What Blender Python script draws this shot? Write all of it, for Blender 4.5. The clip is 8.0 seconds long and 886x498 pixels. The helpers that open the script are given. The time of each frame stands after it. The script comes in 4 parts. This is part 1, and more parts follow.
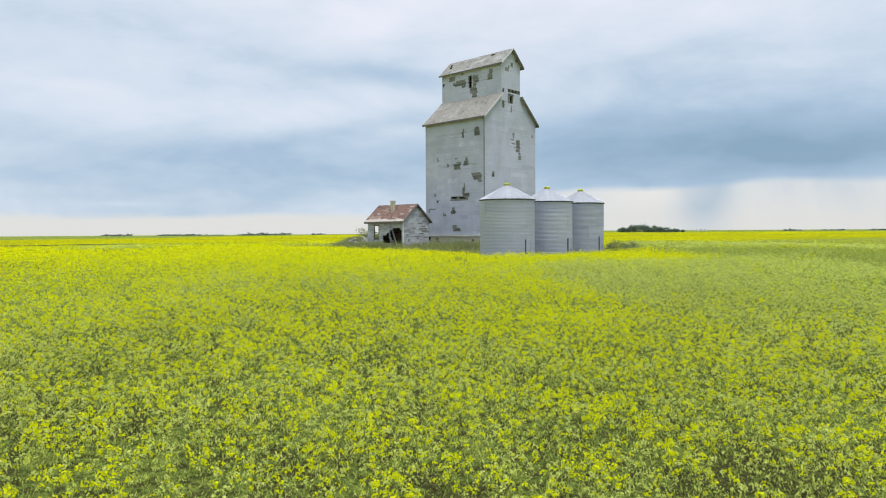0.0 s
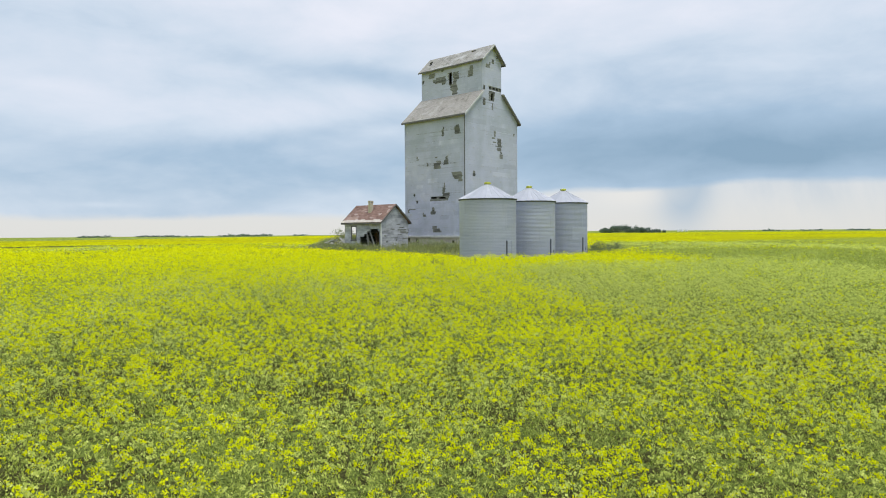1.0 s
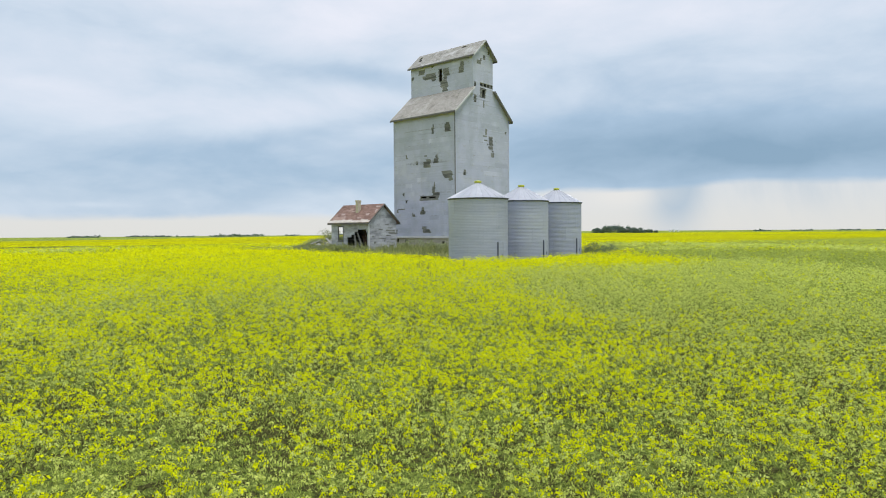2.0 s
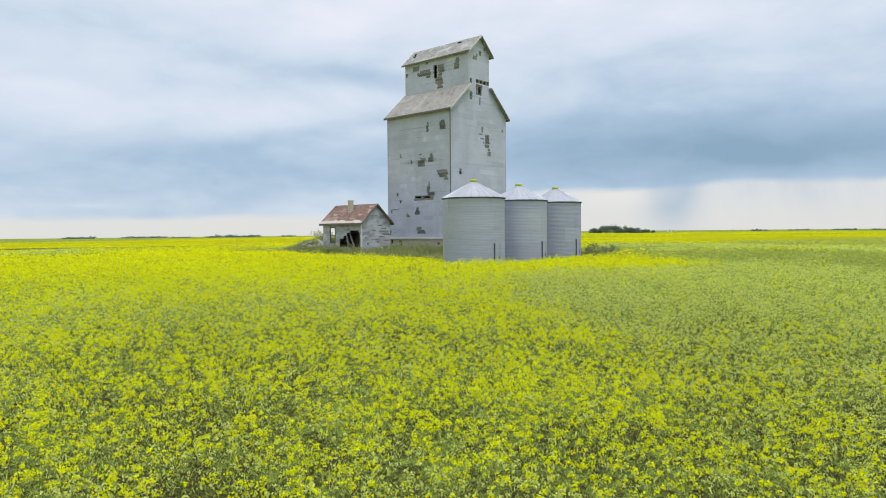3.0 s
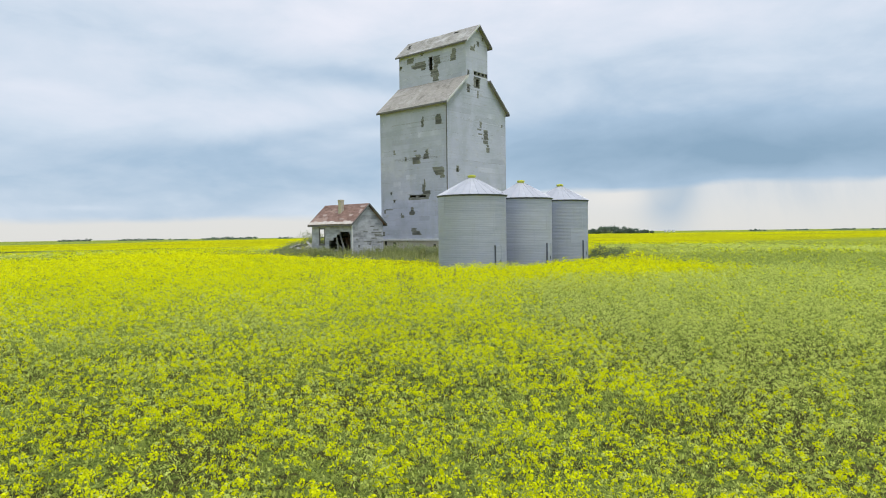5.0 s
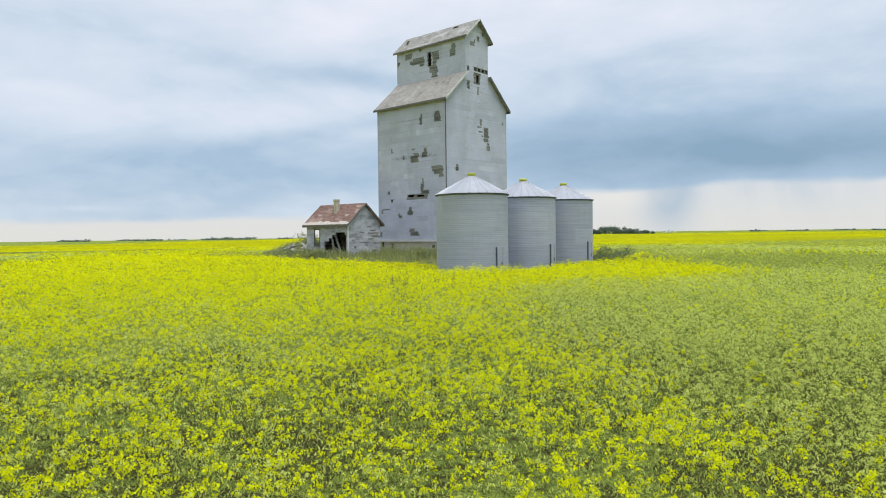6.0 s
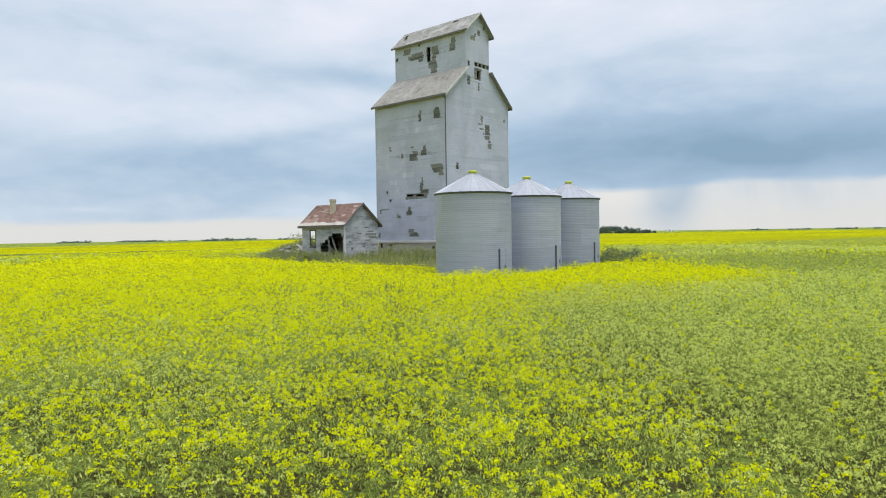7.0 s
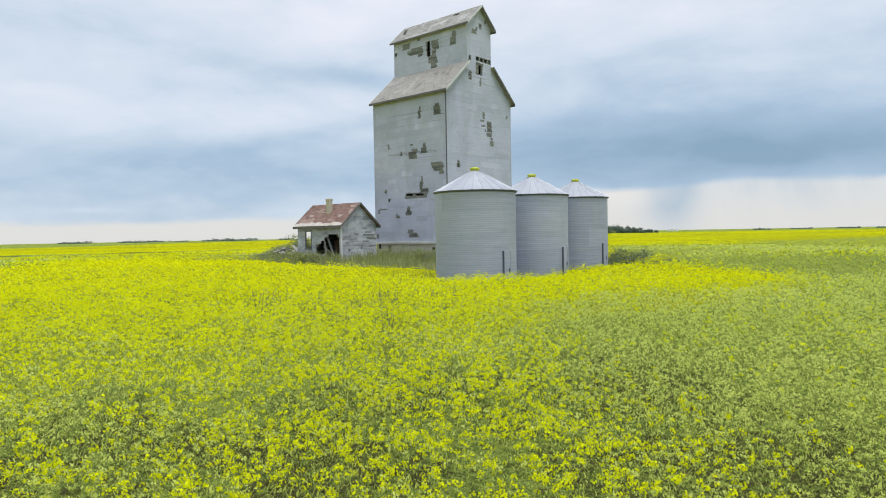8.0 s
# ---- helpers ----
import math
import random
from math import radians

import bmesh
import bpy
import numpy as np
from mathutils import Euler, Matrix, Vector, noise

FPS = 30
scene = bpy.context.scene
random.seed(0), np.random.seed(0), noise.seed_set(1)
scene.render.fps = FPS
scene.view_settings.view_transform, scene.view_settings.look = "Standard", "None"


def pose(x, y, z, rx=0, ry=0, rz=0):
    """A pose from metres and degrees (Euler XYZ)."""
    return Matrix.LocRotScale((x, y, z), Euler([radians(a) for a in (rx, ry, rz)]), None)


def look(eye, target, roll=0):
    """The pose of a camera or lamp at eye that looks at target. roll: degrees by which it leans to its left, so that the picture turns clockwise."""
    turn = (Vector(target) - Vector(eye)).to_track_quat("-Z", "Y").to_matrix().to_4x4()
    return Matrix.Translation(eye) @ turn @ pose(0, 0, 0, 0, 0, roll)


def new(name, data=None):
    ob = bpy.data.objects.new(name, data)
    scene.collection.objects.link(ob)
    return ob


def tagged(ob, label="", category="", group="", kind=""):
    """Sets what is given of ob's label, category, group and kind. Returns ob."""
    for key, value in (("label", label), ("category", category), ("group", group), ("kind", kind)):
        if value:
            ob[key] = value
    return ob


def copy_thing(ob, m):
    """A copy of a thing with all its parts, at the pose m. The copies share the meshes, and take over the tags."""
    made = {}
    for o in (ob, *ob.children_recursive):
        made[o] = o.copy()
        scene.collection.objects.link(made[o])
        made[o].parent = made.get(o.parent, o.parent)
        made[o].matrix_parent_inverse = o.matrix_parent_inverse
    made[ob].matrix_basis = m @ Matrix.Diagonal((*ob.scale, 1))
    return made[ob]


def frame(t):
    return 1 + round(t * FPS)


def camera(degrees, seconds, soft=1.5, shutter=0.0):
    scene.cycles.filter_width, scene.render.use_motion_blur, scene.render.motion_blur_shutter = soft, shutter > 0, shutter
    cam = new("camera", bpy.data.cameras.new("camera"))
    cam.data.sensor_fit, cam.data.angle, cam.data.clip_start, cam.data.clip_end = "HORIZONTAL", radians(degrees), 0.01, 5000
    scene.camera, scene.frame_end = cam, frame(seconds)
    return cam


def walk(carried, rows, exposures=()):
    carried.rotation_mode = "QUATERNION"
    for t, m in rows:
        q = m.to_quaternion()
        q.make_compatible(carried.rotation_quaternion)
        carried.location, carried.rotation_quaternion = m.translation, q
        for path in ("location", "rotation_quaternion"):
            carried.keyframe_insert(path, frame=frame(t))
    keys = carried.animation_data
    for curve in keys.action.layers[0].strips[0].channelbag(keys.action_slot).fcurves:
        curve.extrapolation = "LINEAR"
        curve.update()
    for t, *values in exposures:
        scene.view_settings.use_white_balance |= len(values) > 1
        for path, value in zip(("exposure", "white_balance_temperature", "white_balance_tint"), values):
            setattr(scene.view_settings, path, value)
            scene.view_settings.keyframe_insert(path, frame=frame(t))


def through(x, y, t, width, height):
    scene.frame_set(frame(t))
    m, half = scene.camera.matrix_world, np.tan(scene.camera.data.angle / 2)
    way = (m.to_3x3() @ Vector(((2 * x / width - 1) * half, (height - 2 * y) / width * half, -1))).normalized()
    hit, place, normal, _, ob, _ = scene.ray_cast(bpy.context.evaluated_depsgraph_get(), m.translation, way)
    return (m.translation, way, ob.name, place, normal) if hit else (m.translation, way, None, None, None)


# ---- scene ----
cam = camera(68.9, 8.0, soft=1.0)
PATH = [
    (0, (0.552, 0.647, 3.319), (-0.828, 2.094, 3.263), -0.3),
    (0.5, (0.029, 1.44, 3.33), (-1.326, 2.91, 3.275), -0.3),
    (1, (-0.484, 2.227, 3.337), (-1.825, 3.709, 3.283), -0.4),
    (1.5, (-0.985, 2.983, 3.358), (-2.316, 4.475, 3.304), -0.4),
    (3, (-2.51, 5.128, 3.418), (-3.827, 6.632, 3.365), -0.5),
    (3.5, (-3.052, 5.86, 3.428), (-4.366, 7.366, 3.376), -0.6),
    (4, (-3.578, 6.543, 3.416), (-4.892, 8.05, 3.365), -0.6),
    (4.5, (-4.147, 7.19, 3.407), (-5.46, 8.698, 3.357), -0.7),
    (6, (-5.786, 9.184, 3.432), (-7.098, 10.693, 3.384), -0.7),
    (6.5, (-6.336, 9.882, 3.455), (-7.649, 11.39, 3.406), -0.8),
    (7, (-6.914, 10.574, 3.484), (-8.228, 12.081, 3.436), -0.9),
    (7.5, (-7.512, 11.288, 3.509), (-8.828, 12.794, 3.461), -0.9),
    (8, (-8.117, 12.02, 3.533), (-9.434, 13.525, 3.485), -1.0),
]
walk(cam, [(t, look(eye, target, roll)) for t, eye, target, roll in PATH])

# ---- world, sun, exposure ----
SUN_ELEVATION, SUN_TURN = radians(74), radians(104)
world = bpy.data.worlds.new("overcast_sky")
scene.world = world
world.use_nodes = True


class Nodes:
    """Short way to write node trees."""

    def __init__(self, tree):
        self.tree = tree
        tree.nodes.clear()

    def add(self, kind, inputs=None, **settings):
        n = self.tree.nodes.new(kind)
        if "operation" in settings:
            n.operation = settings["operation"]
        if "data_type" in settings:
            n.data_type = settings["data_type"]
        if "blend_type" in settings:
            n.blend_type = settings["blend_type"]
        if "interpolation_type" in settings:
            n.interpolation_type = settings["interpolation_type"]
        if "noise_dimensions" in settings:
            n.noise_dimensions = settings["noise_dimensions"]
        if "sky_type" in settings:
            n.sky_type = settings["sky_type"]
        if "sun_disc" in settings:
            n.sun_disc = settings["sun_disc"]
        if "sun_elevation" in settings:
            n.sun_elevation = settings["sun_elevation"]
        if "sun_rotation" in settings:
            n.sun_rotation = settings["sun_rotation"]
        if "attribute_name" in settings:
            n.attribute_name = settings["attribute_name"]
        for key, value in (inputs or {}).items():
            if isinstance(value, bpy.types.NodeSocket):
                self.tree.links.new(value, n.inputs[key])
            else:
                n.inputs[key].default_value = value
        return n

    def math(self, op, a, b=0.0, c=0.0):
        return self.add("ShaderNodeMath", {0: a, 1: b, 2: c}, operation=op).outputs[0]

    def mix(self, fac, a, b, blend="MIX"):
        n = self.add("ShaderNodeMix", {0: fac, 6: a, 7: b}, data_type="RGBA", blend_type=blend)
        return n.outputs[2]

    def ramp(self, fac, *stops):
        n = self.add("ShaderNodeValToRGB", {0: fac})
        e = n.color_ramp.elements
        while len(e) < len(stops):
            e.new(0.5)
        for el, (p, c) in zip(e, stops):
            el.position, el.color = p, (*c, 1) if len(c) == 3 else c
        return n.outputs[0]

    def step(self, value, low, high, a=0.0, b=1.0):
        return self.add("ShaderNodeMapRange", {0: value, 1: low, 2: high, 3: a, 4: b}, interpolation_type="SMOOTHSTEP").outputs[0]

    def noise(self, vector, scale, detail=4.0, rough=0.55, distortion=0.0):
        return self.add("ShaderNodeTexNoise", {"Vector": vector, "Scale": scale, "Detail": detail, "Roughness": rough, "Distortion": distortion}).outputs[0]

    def scaled(self, vector, s, move=(0, 0, 0)):
        return self.add("ShaderNodeMapping", {0: vector, 1: move, 3: s}).outputs[0]


w = Nodes(world.node_tree)
way = w.add("ShaderNodeTexCoord").outputs["Generated"]
AHEAD, RIGHT = (-0.6586, 0.7525, 0.0), (0.7525, 0.6586, 0.0)
dot = lambda v: w.add("ShaderNodeVectorMath", {0: way, 1: v}, operation="DOT_PRODUCT").outputs["Value"]
az = w.math("ARCTAN2", dot(RIGHT), dot(AHEAD))
el = w.math("ARCSINE", dot((0, 0, 1)))
flat = w.add("ShaderNodeCombineXYZ", {0: az, 1: w.math("MULTIPLY", el, 2.3), 2: 0.4}).outputs[0]
slant = w.add("ShaderNodeMapping", {0: flat, 2: (0, 0, radians(-24)), 3: (1.0, 1.35, 1.0)}).outputs[0]
big = w.noise(slant, 2.6, 5, 0.5, 0.25)
fine = w.noise(w.scaled(flat, (1, 1.05, 1), (2.3, 0.7, 0)), 6.0, 5, 0.55, 0.3)


def blob(a, e, wa, we, amount, slope=0.0):
    """A soft bank of cloud round azimuth a and elevation e, rising to the right by the slope."""
    da = w.math("DIVIDE", w.math("SUBTRACT", az, a), wa)
    de = w.math("DIVIDE", w.math("SUBTRACT", w.math("SUBTRACT", el, e), w.math("MULTIPLY", w.math("SUBTRACT", az, a), slope)), we)
    g = w.math("ADD", w.math("MULTIPLY", da, da), w.math("MULTIPLY", de, de))
    return w.math("MULTIPLY", w.math("POWER", 2.718, w.math("MULTIPLY", g, -1.0)), amount)


bright = w.math("ADD", w.math("MULTIPLY", w.math("SUBTRACT", big, 0.5), 0.46), w.math("MULTIPLY", w.math("SUBTRACT", fine, 0.5), 0.46))
lump = w.noise(w.scaled(flat, (0.9, 0.85, 1), (5.1, 1.9, 0)), 4.6, 5, 0.55, 0.5)
billow = w.math("SUBTRACT", 1.0, w.math("MULTIPLY", w.math("ABSOLUTE", w.math("SUBTRACT", lump, 0.5)), 6.0))
bright = w.math("ADD", bright, w.math("MULTIPLY", w.math("SUBTRACT", billow, 0.45), -0.08))
bright = w.math("ADD", bright, 0.62)
for bank in ((0.00, 0.37, 0.42, 0.08, 0.40), (-0.46, 0.20, 0.26, 0.05, 0.10), (-0.24, 0.242, 0.24, 0.018, -0.18, -0.10), (-0.07, 0.222, 0.10, 0.024, -0.16, -0.15),
             (-0.136, 0.212, 0.09, 0.020, 0.20, -0.1), (-0.16, 0.305, 0.13, 0.03, 0.12), (-0.565, 0.195, 0.07, 0.011, 0.12), (-0.29, 0.162, 0.11, 0.018, 0.14, 0.15),
             (-0.19, 0.152, 0.16, 0.014, -0.14, 0.19), (-0.40, 0.095, 0.40, 0.050, -0.24), (-0.50, 0.040, 0.05, 0.004, 0.10), (0.44, 0.112, 0.40, 0.056, -0.46), (0.17, 0.15, 0.12, 0.06, -0.18), (-0.56, 0.36, 0.16, 0.05, 0.10), (0.62, 0.105, 0.22, 0.035, -0.15),
             (0.40, 0.285, 0.30, 0.035, 0.10), (0.16, 0.31, 0.10, 0.04, 0.12, 0.3), (0.30, 0.25, 0.12, 0.02, -0.08, 0.2)):
    bright = w.math("ADD", bright, blob(*bank))
cloud = w.ramp(bright, (0.0, (0.265, 0.405, 0.555)), (0.33, (0.42, 0.565, 0.73)), (0.62, (0.655, 0.755, 0.88)), (0.95, (0.87, 0.895, 0.99)))
# pale clear strip above the horizon, with rain falling through it
edge = w.math("ADD", w.step(az, -0.10, 0.20, 0.026, 0.064), w.math("MULTIPLY", w.math("SUBTRACT", fine, 0.5), 0.022))
edge = w.math("ADD", edge, w.step(az, 0.32, 0.40, 0.0, 0.003))
strip = w.step(w.math("SUBTRACT", el, edge), -0.008, 0.005, 1.0, 0.0)
streak = w.noise(w.add("ShaderNodeCombineXYZ", {0: w.math("ADD", az, w.math("MULTIPLY", el, 0.25)), 1: w.math("MULTIPLY", el, 0.35)}).outputs[0], 16.0, 4, 0.6)
rain = w.math("ADD", blob(0.338, 0.070, 0.036, 0.060, 1.4), w.math("MULTIPLY", blob(0.48, 0.08, 0.16, 0.05, 0.55), w.step(streak, 0.36, 0.72)))
pale = w.mix(w.step(el, 0.0, 0.07), (0.79, 0.79, 0.77, 1), (0.74, 0.77, 0.80, 1))
pale = w.mix(w.math("MINIMUM", w.math("MULTIPLY", rain, 0.95), 0.95), pale, (0.46, 0.57, 0.69, 1))
pale = w.mix(w.math("MINIMUM", blob(0.262, 0.052, 0.06, 0.020, 0.9), 0.9), pale, (0.84, 0.83, 0.81, 1))
cloud = w.mix(strip, cloud, pale)
clear = w.add("ShaderNodeTexSky", sky_type="NISHITA", sun_disc=False, sun_elevation=SUN_ELEVATION, sun_rotation=SUN_TURN)
clear = w.mix(1.0, clear.outputs[0], (0.09, 0.09, 0.09, 1), "MULTIPLY")
cover = w.mix(0.92, clear, cloud)
w.add("ShaderNodeOutputWorld", {0: w.add("ShaderNodeBackground", {0: cover, 1: 1.0}).outputs[0]})

sun = new("sun", bpy.data.lights.new("sun", "SUN"))
sun.data.energy, sun.data.angle, sun.data.color = 3.0, radians(30), (1.0, 0.97, 0.93)
sun.matrix_world = look((0, 0, 0), (-math.sin(SUN_TURN) * math.cos(SUN_ELEVATION), -math.cos(SUN_TURN) * math.cos(SUN_ELEVATION), -math.sin(SUN_ELEVATION)))
scene.view_settings.exposure = 0.0

# ---- materials ----


def material(name, rough=0.7, metal=0.0):
    """A node material and what is needed to write it: nodes, shader, place in the thing's metres, bump socket setter."""
    m = bpy.data.materials.new(name)
    m.use_nodes = True
    n = Nodes(m.node_tree)
    shader = n.add("ShaderNodeBsdfPrincipled", {"Roughness": rough, "Metallic": metal})
    n.add("ShaderNodeOutputMaterial", {0: shader.outputs[0]})
    place = n.add("ShaderNodeTexCoord").outputs["Object"]
    return m, n, shader, place


def finish(n, shader, colour, height=None, strength=0.3, distance=0.02):
    n.tree.links.new(colour, shader.inputs["Base Color"])
    if height is not None:
        b = n.add("ShaderNodeBump", {"Strength": strength, "Distance": distance, "Height": height})
        n.tree.links.new(b.outputs[0], shader.inputs["Normal"])


def position(n):
    return n.add("ShaderNodeNewGeometry").outputs["Position"]


def island(n):
    return n.add("ShaderNodeNewGeometry").outputs["Random Per Island"]


def each(n):
    return n.add("ShaderNodeObjectInfo").outputs["Random"]


def make_siding():
    m, n, sh, _ = material("weathered_painted_siding", 0.65)
    p = position(n)
    z = n.add("ShaderNodeSeparateXYZ", {0: p}).outputs[2]
    stain = n.noise(n.scaled(p, (1, 1, 0.4)), 0.5, 6, 0.6, 0.5)
    cloudy = n.noise(n.scaled(p, (1, 1, 1.3), (3, 9, 4)), 0.33, 5, 0.6, 0.6)
    streak = n.noise(n.scaled(p, (1, 1, 0.12)), 2.2, 5, 0.6)
    grain = n.noise(n.scaled(p, (1, 1, 11)), 2.6, 6, 0.7)
    peel = n.noise(n.scaled(p, (1, 1, 2.5)), 1.5, 6, 0.65, 0.4)
    flake = n.noise(n.scaled(p, (1, 1, 1.6), (5, 2, 8)), 3.4, 5, 0.7, 0.3)
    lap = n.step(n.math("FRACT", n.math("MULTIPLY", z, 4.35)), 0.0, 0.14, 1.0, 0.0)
    c = n.ramp(each(n), (0.0, (0.40, 0.42, 0.52)), (0.10, (0.455, 0.48, 0.59)), (0.90, (0.49, 0.515, 0.63)), (1.0, (0.58, 0.60, 0.70)))
    c = n.mix(n.step(cloudy, 0.44, 0.66, 0.0, 0.55), c, (0.37, 0.41, 0.48, 1))
    c = n.mix(n.step(cloudy, 0.30, 0.44, 0.55, 0.0), c, (0.55, 0.565, 0.63, 1))
    c = n.mix(n.step(stain, 0.46, 0.72, 0.0, 0.5), c, (0.345, 0.375, 0.435, 1))
    c = n.mix(n.step(streak, 0.56, 0.72, 0.0, 0.22), c, (0.36, 0.375, 0.36, 1))
    c = n.mix(n.step(grain, 0.54, 0.76, 0.0, 0.45), c, (0.31, 0.32, 0.345, 1))
    c = n.mix(n.step(peel, 0.58, 0.70, 0.0, 0.45), c, (0.36, 0.35, 0.305, 1))
    c = n.mix(n.step(flake, 0.58, 0.68, 0.0, 0.5), c, (0.64, 0.66, 0.71, 1))
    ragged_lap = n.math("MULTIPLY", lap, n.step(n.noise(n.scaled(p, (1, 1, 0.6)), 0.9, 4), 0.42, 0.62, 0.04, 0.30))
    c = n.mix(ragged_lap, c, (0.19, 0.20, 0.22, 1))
    finish(n, sh, c, n.math("SUBTRACT", grain, n.math("MULTIPLY", lap, 0.6)), 0.25, 0.012)
    return m


def make_boards(name, tone):
    """Old bare boards in rows; tone makes the wood paler or darker."""
    m, n, sh, _ = material(name, 0.85)
    p = position(n)
    z = n.add("ShaderNodeSeparateXYZ", {0: p}).outputs[2]
    board = n.math("FRACT", n.math("MULTIPLY", z, 6.2))
    gap = n.step(n.math("ABSOLUTE", n.math("SUBTRACT", board, 0.5)), 0.40, 0.48)
    row = n.add("ShaderNodeTexWhiteNoise", {"W": n.math("FLOOR", n.math("MULTIPLY", z, 6.2))}, noise_dimensions="1D").outputs[0]
    grain = n.noise(n.scaled(p, (1, 1, 14)), 2.2, 6, 0.65)
    patch = n.noise(p, 0.9, 3)
    c = n.ramp(grain, (0.30, (0.07 * tone, 0.072 * tone, 0.064 * tone)), (0.52, (0.22 * tone, 0.226 * tone, 0.205 * tone)), (0.75, (0.44 * tone, 0.445 * tone, 0.41 * tone)))
    c = n.mix(n.step(row, 0.45, 0.8, 0.0, 0.65), c, (0.07, 0.072, 0.07, 1))
    c = n.mix(n.step(patch, 0.50, 0.68, 0, 0.5), c, (0.25, 0.255, 0.19, 1))
    c = n.mix(n.math("MULTIPLY", gap, 0.55), c, (0.03, 0.028, 0.026, 1))
    finish(n, sh, c, n.math("SUBTRACT", grain, n.math("MULTIPLY", gap, 2.0)), 0.5, 0.02)
    return m


def make_shingles(name, low, mid, high, bald, course=5.5):
    """Worn shingles in courses, with bald patches."""
    m, n, sh, _ = material(name, 0.9)
    p = position(n)
    sep = n.add("ShaderNodeSeparateXYZ", {0: p})
    row = n.math("MULTIPLY", sep.outputs[2], course * 1.5)
    line = n.step(n.math("FRACT", row), 0.0, 0.22, 1.0, 0.0)
    tab = n.math("ADD", n.math("MULTIPLY", sep.outputs[0], 4.2), n.math("MULTIPLY", n.math("FLOOR", row), 0.37))
    one = n.add("ShaderNodeTexWhiteNoise", {"Vector": n.add("ShaderNodeCombineXYZ", {0: n.math("FLOOR", tab), 1: n.math("FLOOR", row)}).outputs[0]}, noise_dimensions="2D").outputs[0]
    wear = n.noise(p, 0.7, 5, 0.6, 0.3)
    speck = n.noise(p, 5.0, 3)
    c = n.mix(one, (*low, 1), (*high, 1))
    c = n.mix(0.5, c, n.ramp(speck, (0.3, low), (0.7, mid)))
    c = n.mix(n.step(wear, 0.50, 0.66, 0.0, 0.8), c, (*bald, 1))
    worn = n.noise(n.scaled(p, (1, 1, 1), (7, 3, 5)), 1.1, 5, 0.65, 0.5)
    c = n.mix(n.step(worn, 0.55, 0.68, 0.0, 0.6), c, (low[0] * 0.55, low[1] * 0.55, low[2] * 0.5, 1))
    c = n.mix(n.math("MULTIPLY", line, 0.35), c, (0.05, 0.045, 0.04, 1))
    finish(n, sh, c, n.math("SUBTRACT", speck, line), 0.5, 0.02)
    return m


def make_plain(name, dark, light, rough=0.7, metal=0.0, scale=3.0, stretch=(1, 1, 1), bump=0.2):
    m, n, sh, _ = material(name, rough, metal)
    p = position(n)
    a = n.noise(n.scaled(p, stretch), scale, 5, 0.6)
    b = n.noise(p, scale * 0.17, 3)
    f = n.math("ADD", n.math("MULTIPLY", a, 0.6), n.math("MULTIPLY", b, 0.4))
    c = n.ramp(f, (0.3, dark), (0.7, light))
    c = n.mix(0.25, c, n.mix(each(n), (*dark, 1), (*light, 1)))
    finish(n, sh, c, a, bump, 0.01)
    return m


def make_steel():
    m, n, sh, place = material("galvanised_corrugated_steel", 0.5, 0.2)
    p = position(n)
    spangle = n.noise(p, 9.0, 3)
    band = n.noise(n.scaled(p, (0.30, 0.30, 4.0)), 1.8, 5, 0.65)
    dust = n.noise(n.scaled(p, (1, 1, 0.8)), 0.8, 5, 0.6, 0.4)
    drip = n.noise(n.scaled(p, (3.5, 3.5, 0.22)), 1.5, 4, 0.6)
    c = n.ramp(band, (0.32, (0.285, 0.315, 0.43)), (0.5, (0.345, 0.375, 0.51)), (0.68, (0.405, 0.435, 0.585)))
    c = n.mix(n.step(dust, 0.45, 0.68, 0, 0.4), c, (0.36, 0.375, 0.42, 1))
    c = n.mix(n.step(drip, 0.52, 0.75, 0, 0.35), c, (0.25, 0.285, 0.34, 1))
    c = n.mix(0.30, c, n.ramp(each(n), (0.0, (0.24, 0.27, 0.345)), (0.5, (0.315, 0.35, 0.44)), (1.0, (0.44, 0.475, 0.565))))
    c = n.mix(n.math("MULTIPLY", spangle, 0.15), c, (0.62, 0.65, 0.67, 1))
    finish(n, sh, c, n.math("ADD", spangle, n.math("MULTIPLY", band, 1.5)), 0.10, 0.008)
    return m


def make_leaf(name, dark, light, through=0.35):
    """Thin green or yellow parts of plants; light comes through them a little."""
    m = bpy.data.materials.new(name)
    m.use_nodes = True
    n = Nodes(m.node_tree)
    c = n.mix(island(n), (*dark, 1), (*light, 1))
    c = n.mix(n.step(n.noise(position(n), 0.35, 3), 0.35, 0.7, 0, 0.4), c, (*dark, 1))
    d = n.add("ShaderNodeBsdfDiffuse", {0: c})
    t = n.add("ShaderNodeBsdfTranslucent", {0: c})
    n.add("ShaderNodeOutputMaterial", {0: n.add("ShaderNodeMixShader", {0: through, 1: d.outputs[0], 2: t.outputs[0]}).outputs[0]})
    return m


